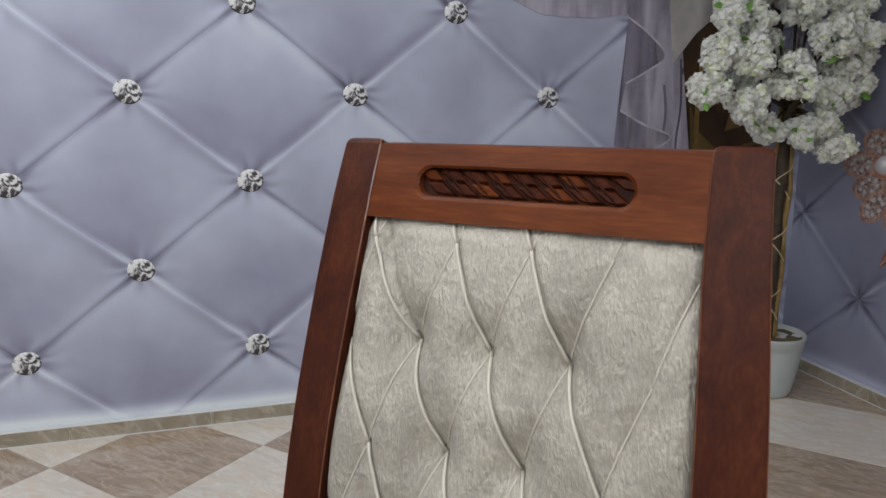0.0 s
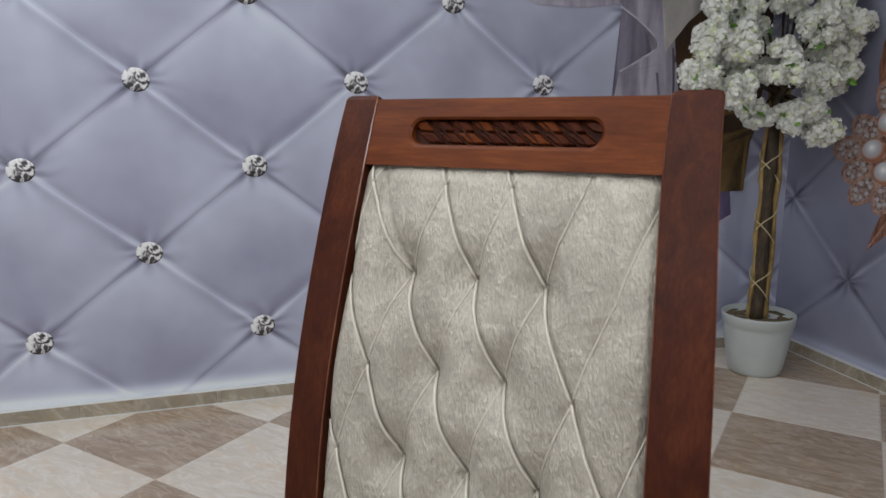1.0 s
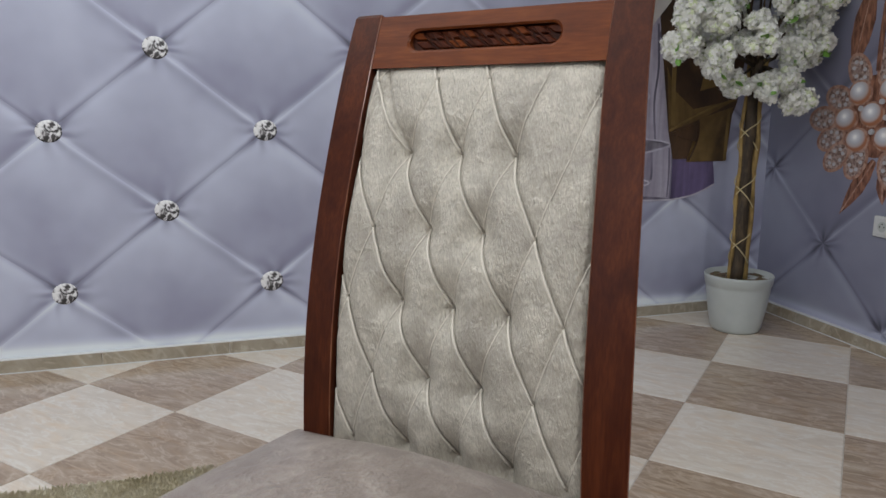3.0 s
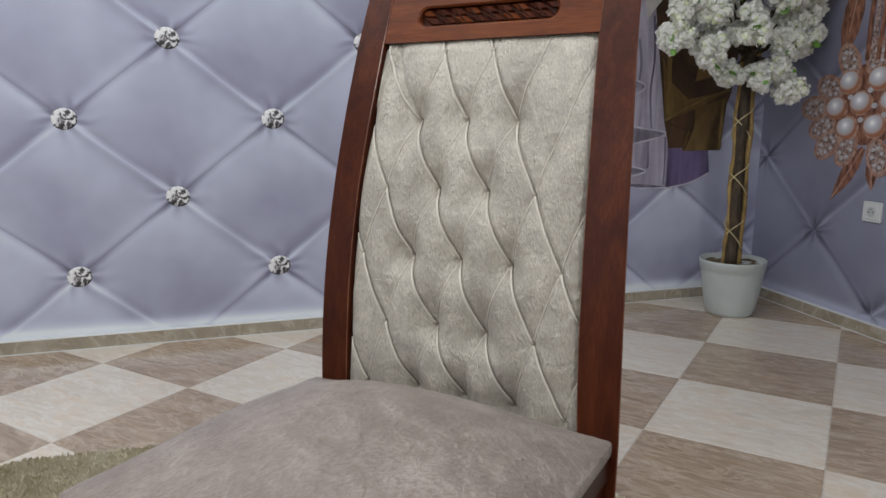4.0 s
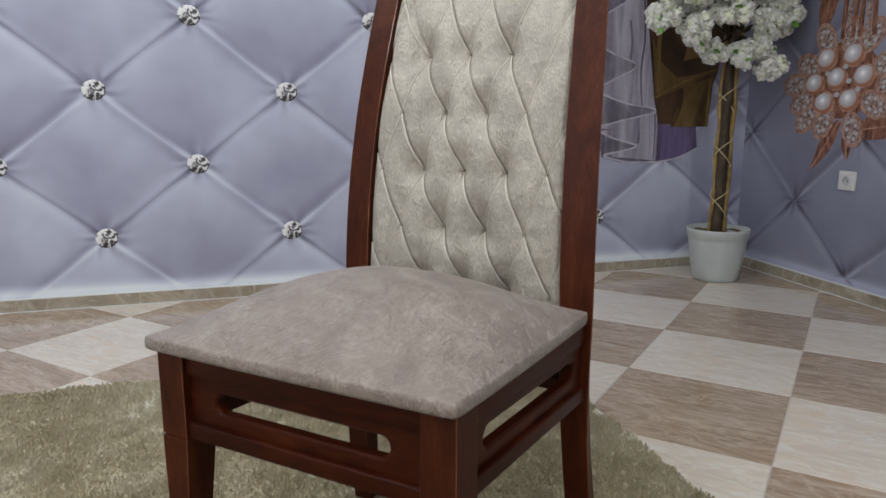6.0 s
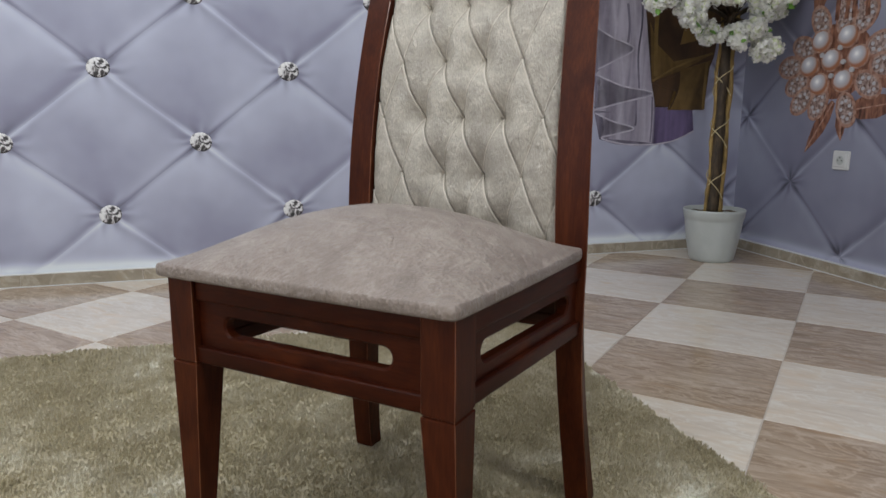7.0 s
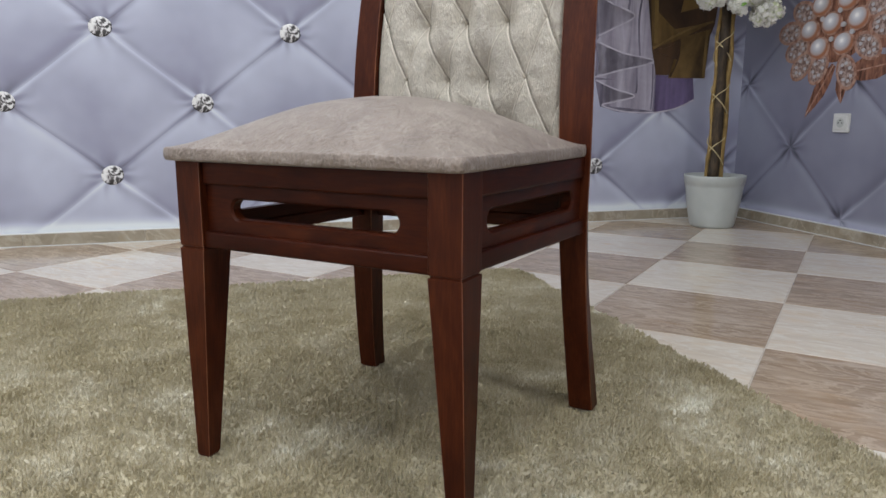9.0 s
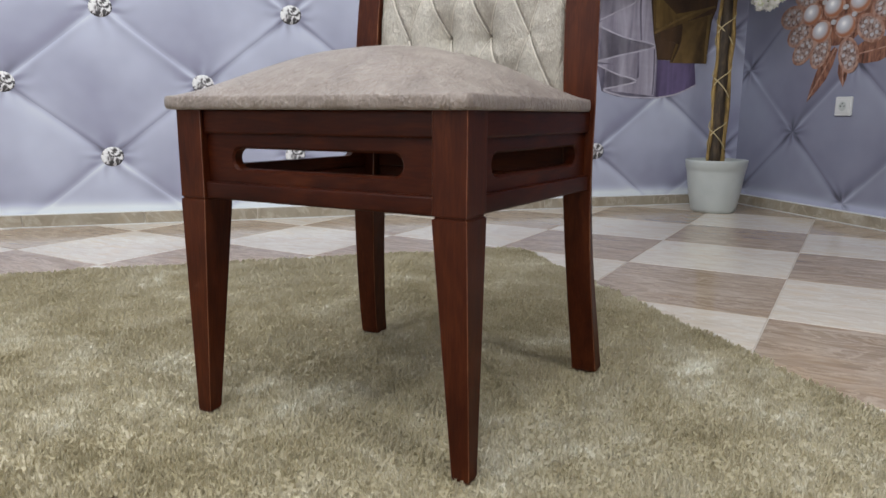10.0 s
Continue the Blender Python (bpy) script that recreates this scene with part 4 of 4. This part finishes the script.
part("frame", plate(0.086, 0.080, 0.006, -0.0008, -0.010), plastic, socket)
part("cover", plate(0.062, 0.058, 0.004, -0.0095, -0.013), plastic, socket)
# a flat disc; its greyer tone stands for the shade in the socket's hollow
disc = rounded_rect(0, 0, 0.04, 0.04, 0.0199, 6)
part("recess", loft([[(x, -0.0128, z) for x, z in disc], [(x * 0.96, -0.0136, z * 0.96) for x, z in disc]]), pot_mat, socket)
# black discs stand for the unlit pin holes
for x, z in ((-0.0095, 0), (0.0095, 0), (0, 0.011)):
    d = rounded_rect(x, z, 0.006, 0.006, 0.0029, 4)
    part("pin_hole", loft([[(a, -0.0134, b) for a, b in d], [(a, -0.0139, b) for a, b in d]]), hole, socket)

# ---- potted blossom tree ----
PX, PY = 1.888, 1.875
plant = new("blossom_tree")
plant.matrix_world = pose(PX, PY, 0)
tagged(plant, "artificial tree with white blossom standing in a plastic pot", "tree")
flower_pot = new("flower_pot")
flower_pot.matrix_world = pose(PX, PY, 0)
tagged(flower_pot, "white tapered plastic flower pot with a raised rim", "pot")


def revolve(profile, k=48):
    bm = bmesh.new()
    rows = [[bm.verts.new((r * math.cos(2 * math.pi * i / k), r * math.sin(2 * math.pi * i / k), z)) for i in range(k)] for r, z in profile]
    for a, b in zip(rows, rows[1:]):
        for i in range(k):
            bm.faces.new((a[i], a[(i + 1) % k], b[(i + 1) % k], b[i]))
    bm.faces.new(rows[0])
    bm.faces.new(rows[-1])
    return bm


part("pot", revolve([(0.092, 0.0), (0.098, 0.004), (0.104, 0.02), (0.119, 0.1), (0.131, 0.19), (0.133, 0.203), (0.136, 0.206), (0.140, 0.236), (0.141, 0.243), (0.138, 0.247), (0.134, 0.245), (0.131, 0.225)]), pot_mat, flower_pot, "", True)
n = Nodes("dry_moss_soil")
soil_mat = n.done(n.ramp(n.noise(n.coords("Object"), 70, 4), [(0.35, (0.05, 0.035, 0.02)), (0.5, (0.16, 0.10, 0.06)), (0.65, (0.10, 0.13, 0.05))]), 0.9)
bm = bmesh.new()
rows = []
for r in (0.0, 0.03, 0.06, 0.09, 0.11, 0.12, 0.1325):
    rows.append([bm.verts.new((r * math.cos(a), r * math.sin(a), 0.226 + 0.01 * noise.noise(Vector((r * 30 * math.cos(a), r * 30 * math.sin(a), 1))))) for a in (2 * math.pi * i / 32 for i in range(32))] if r else [bm.verts.new((0, 0, 0.232))])
for i in range(32):
    bm.faces.new((rows[0][0], rows[1][i], rows[1][(i + 1) % 32]))
for a, b in zip(rows[1:], rows[2:]):
    for i in range(32):
        bm.faces.new((a[i], a[(i + 1) % 32], b[(i + 1) % 32], b[i]))
part("soil", bm, soil_mat, flower_pot, "brown and green dry moss", True)


def bark(name, a, b, c):
    n = Nodes(name)
    g = n.noise(n.coords("Object", (1, 1, 0.18)), 70, 4, 0.6, 0.5)
    k = n.noise(n.coords("Object", (1, 1, 1)), 14, 3)
    f = n.m("ADD", n.m("MULTIPLY", g, 0.6), n.m("MULTIPLY", k, 0.4))
    n.bump(g, 0.6, 0.003)
    return n.done(n.ramp(f, [(0.35, a), (0.5, b), (0.65, c)]), 0.7)


bark_dark = bark("dark_brown_bark", (0.014, 0.009, 0.005), (0.04, 0.026, 0.013), (0.09, 0.058, 0.03))
bark_gold = bark("golden_cane", (0.10, 0.065, 0.02), (0.26, 0.17, 0.055), (0.38, 0.27, 0.1))
n = Nodes("raffia_twine")
twine = n.done((0.5, 0.42, 0.24), 0.7)
trunk_at = lambda z: (-0.010 + 0.028 * (z - 0.24) + 0.006 * math.sin(z * 5), 0.0)
poles = ((-0.012, -0.004, 0.027, bark_dark), (0.022, -0.008, 0.0150, bark_gold), (-0.040, 0.002, 0.0085, bark_gold), (0.008, 0.022, 0.015, bark_dark))
for k, (dx, dy, r, mat) in enumerate(poles):
    pts = []
    for i in range(22):
        z = 0.215 + 0.92 * i / 21
        x, y = trunk_at(z)
        pts.append((x + dx + 0.003 * math.sin(z * 23 + k * 2), y + dy + 0.003 * math.cos(z * 19 + k), z))
    part("trunk" if k == 0 else "cane", tube(pts, lambda t, r=r, k=k: r * (1.08 - 0.2 * t + 0.05 * math.sin(t * 31 + k)), 10), mat, plant, "" if k else "dark trunk bundled with golden canes", True)
for way in (1, -1):
    pts = []
    for i in range(140):
        z = 0.25 + 0.75 * i / 139
        a = way * (z - 0.25) * 2 * math.pi / 0.235 + 0.6
        x, y = trunk_at(z)
        pts.append((x - 0.005 + 0.042 * math.cos(a), y + 0.004 + 0.034 * math.sin(a), z + 0.006 * math.sin(a * 2)))
    part("twine", tube(pts, 0.0026, 6), twine, plant, "pale raffia wound crosswise round the trunk", True)

n = Nodes("white_blossom_petal")
petal_mat = n.done(n.ramp(n.island(), [(0.0, (0.83, 0.85, 0.72)), (0.15, (0.89, 0.89, 0.84)), (0.7, (0.93, 0.93, 0.91)), (1.0, (0.95, 0.95, 0.94))]), 0.6)
n.thin((0.95, 0.95, 0.90, 1), 0.32)
n = Nodes("green_leaf")
leaf_mat = n.done(n.ramp(n.island(), [(0.0, (0.06, 0.16, 0.02)), (0.5, (0.20, 0.40, 0.07)), (1.0, (0.45, 0.60, 0.20))]), 0.5)
rnd = random.Random(11)


def rand_dir():
    while True:
        v = Vector((rnd.uniform(-1, 1), rnd.uniform(-1, 1), rnd.uniform(-1, 1)))
        if 0.05 < v.length < 1:
            return v.normalized()


n = Nodes("pale_green_blossom_heart")
heart_mat = n.done(n.ramp(n.noise(n.coords("Object"), 40), [(0.3, (0.60, 0.68, 0.38)), (0.7, (0.84, 0.86, 0.72))]), 0.7)
clusters = []
for kind in range(6):
    verts, faces = [], []
    balls = [(rand_dir() * 0.026 * rnd.uniform(0.5, 1.2), rnd.uniform(0.017, 0.027)) for _ in range(6)]
    for c0, r0 in balls:
        core = bmesh.new()
        bmesh.ops.create_icosphere(core, subdivisions=1, radius=r0 * 0.85)
        core.verts.index_update()
        b = len(verts)
        verts += [c0 + v.co for v in core.verts]
        faces += [tuple(v.index + b for v in f.verts) for f in core.faces]
        core.free()
    hearts = len(faces)
    for c0, r0 in balls:
        for _ in range(34):
            d = rand_dir()
            c = c0 + d * r0 * rnd.uniform(0.85, 1.2)
            d = (d + rand_dir() * 0.6).normalized()
            s = d.orthogonal().normalized()
            u = d.cross(s)
            spin = rnd.uniform(0, 6.28)
            size = rnd.uniform(0.0065, 0.0115)
            for k in range(5):
                a = spin + k * 2 * math.pi / 5
                e = s * math.cos(a) + u * math.sin(a)
                f = s * math.cos(a + 1.57) + u * math.sin(a + 1.57)
                lift = d * rnd.uniform(-0.002, 0.004)
                b = len(verts)
                verts += [c, c + e * size * 0.6 + f * size * 0.45 + lift * 0.5, c + e * size + lift, c + e * size * 0.6 - f * size * 0.45 + lift * 0.5]
                faces.append((b, b + 1, b + 2, b + 3))
    me = bpy.data.meshes.new("blossom")
    me.from_pydata([tuple(v) for v in verts], [], faces)
    me.materials.append(petal_mat)
    me.materials.append(heart_mat)
    for k in range(hearts):
        me.polygons[k].material_index = 1
    clusters.append(me)
crown = new("crown")
crown.parent = plant
LOBES = ((1.520, 1.76, 1.301, 0.071), (1.596, 1.74, 1.268, 0.060), (1.482, 1.78, 1.169, 0.052), (1.609, 1.74, 1.123, 0.062), (1.748, 1.70, 1.210, 0.072), (1.985, 1.78, 1.152, 0.052),
         (2.100, 1.80, 1.174, 0.055), (1.926, 1.76, 1.047, 0.046), (2.003, 1.76, 0.993, 0.054), (1.748, 1.80, 1.026, 0.040), (1.863, 1.78, 1.021, 0.042), (1.673, 1.82, 1.391, 0.061),
         (1.939, 1.74, 1.347, 0.078), (1.849, 1.80, 1.466, 0.070), (2.110, 1.80, 1.367, 0.075), (1.668, 1.85, 1.509, 0.068), (2.100, 1.86, 1.525, 0.09), (1.545, 1.79, 1.42, 0.06),
         (1.66, 1.88, 1.22, 0.05), (1.78, 1.95, 1.36, 0.10), (1.95, 1.96, 1.24, 0.08), (2.04, 1.82, 1.26, 0.06), (1.88, 1.88, 1.58, 0.11), (1.74, 1.90, 1.64, 0.09), (2.0, 1.9, 1.66, 0.09))
for lx, ly, lz, lr in LOBES:
    count = int(lr * lr * 2000) + 6
    for k in range(count):
        d = rand_dir() * max(lr - 0.012, 0.02) * rnd.uniform(0.5, 1.15)
        p = Vector((lx, ly, lz)) + d
        p.x, p.y = min(p.x, ROOM_X - 0.06), min(p.y, 2.09)
        ob = new("blossom", clusters[rnd.randrange(6)])
        ob.parent = crown
        s = rnd.uniform(0.78, 1.08)
        ob.matrix_basis = pose(p.x - PX, p.y - PY, p.z, rnd.uniform(0, 360), rnd.uniform(0, 360), rnd.uniform(0, 360)) @ Matrix.Diagonal((s, s, s * 0.9, 1))
    tz = 1.10
    x, y = trunk_at(tz)
    a, b = Vector((x, y, tz)), Vector((lx - PX, ly - PY, lz))
    mid_p = a.lerp(b, 0.5) + Vector((0, 0, 0.05))
    pts = [a.lerp(mid_p, t).lerp(mid_p.lerp(b, t), t) for t in (0, 0.2, 0.4, 0.6, 0.8, 1.0)]
    part("branch", tube(pts, lambda t: 0.007 - 0.004 * t, 6), bark_dark, plant, smooth=True)
    for k in range(4):
        d = rand_dir()
        d.y = -abs(d.y)
        p = Vector((lx - PX, ly - PY, lz)) + d * lr * rnd.uniform(0.6, 0.9)
        if p.x + PX > ROOM_X - 0.05 or p.y + PY > 2.1:
            continue
        bm = bmesh.new()
        e, f = rand_dir(), rand_dir()
        f = (f - e * f.dot(e)).normalized()
        g = e.cross(f)
        ln, wd = rnd.uniform(0.035, 0.06), rnd.uniform(0.011, 0.018)
        c = [bm.verts.new(p + e * ln * t + g * 0.2 * ln * math.sin(t * 2.5)) for t in (0, 0.35, 0.7, 1)]
        l = [bm.verts.new(p + e * ln * t + f * wd * w) for t, w in ((0.35, 1), (0.7, 0.75))]
        r = [bm.verts.new(p + e * ln * t - f * wd * w) for t, w in ((0.35, 1), (0.7, 0.75))]
        for q in (l, r):
            bm.faces.new((c[0], q[0], c[1]))
            bm.faces.new((c[1], q[0], q[1], c[2]))
            bm.faces.new((c[2], q[1], c[3]))
        part("leaf", bm, leaf_mat, plant, smooth=True)
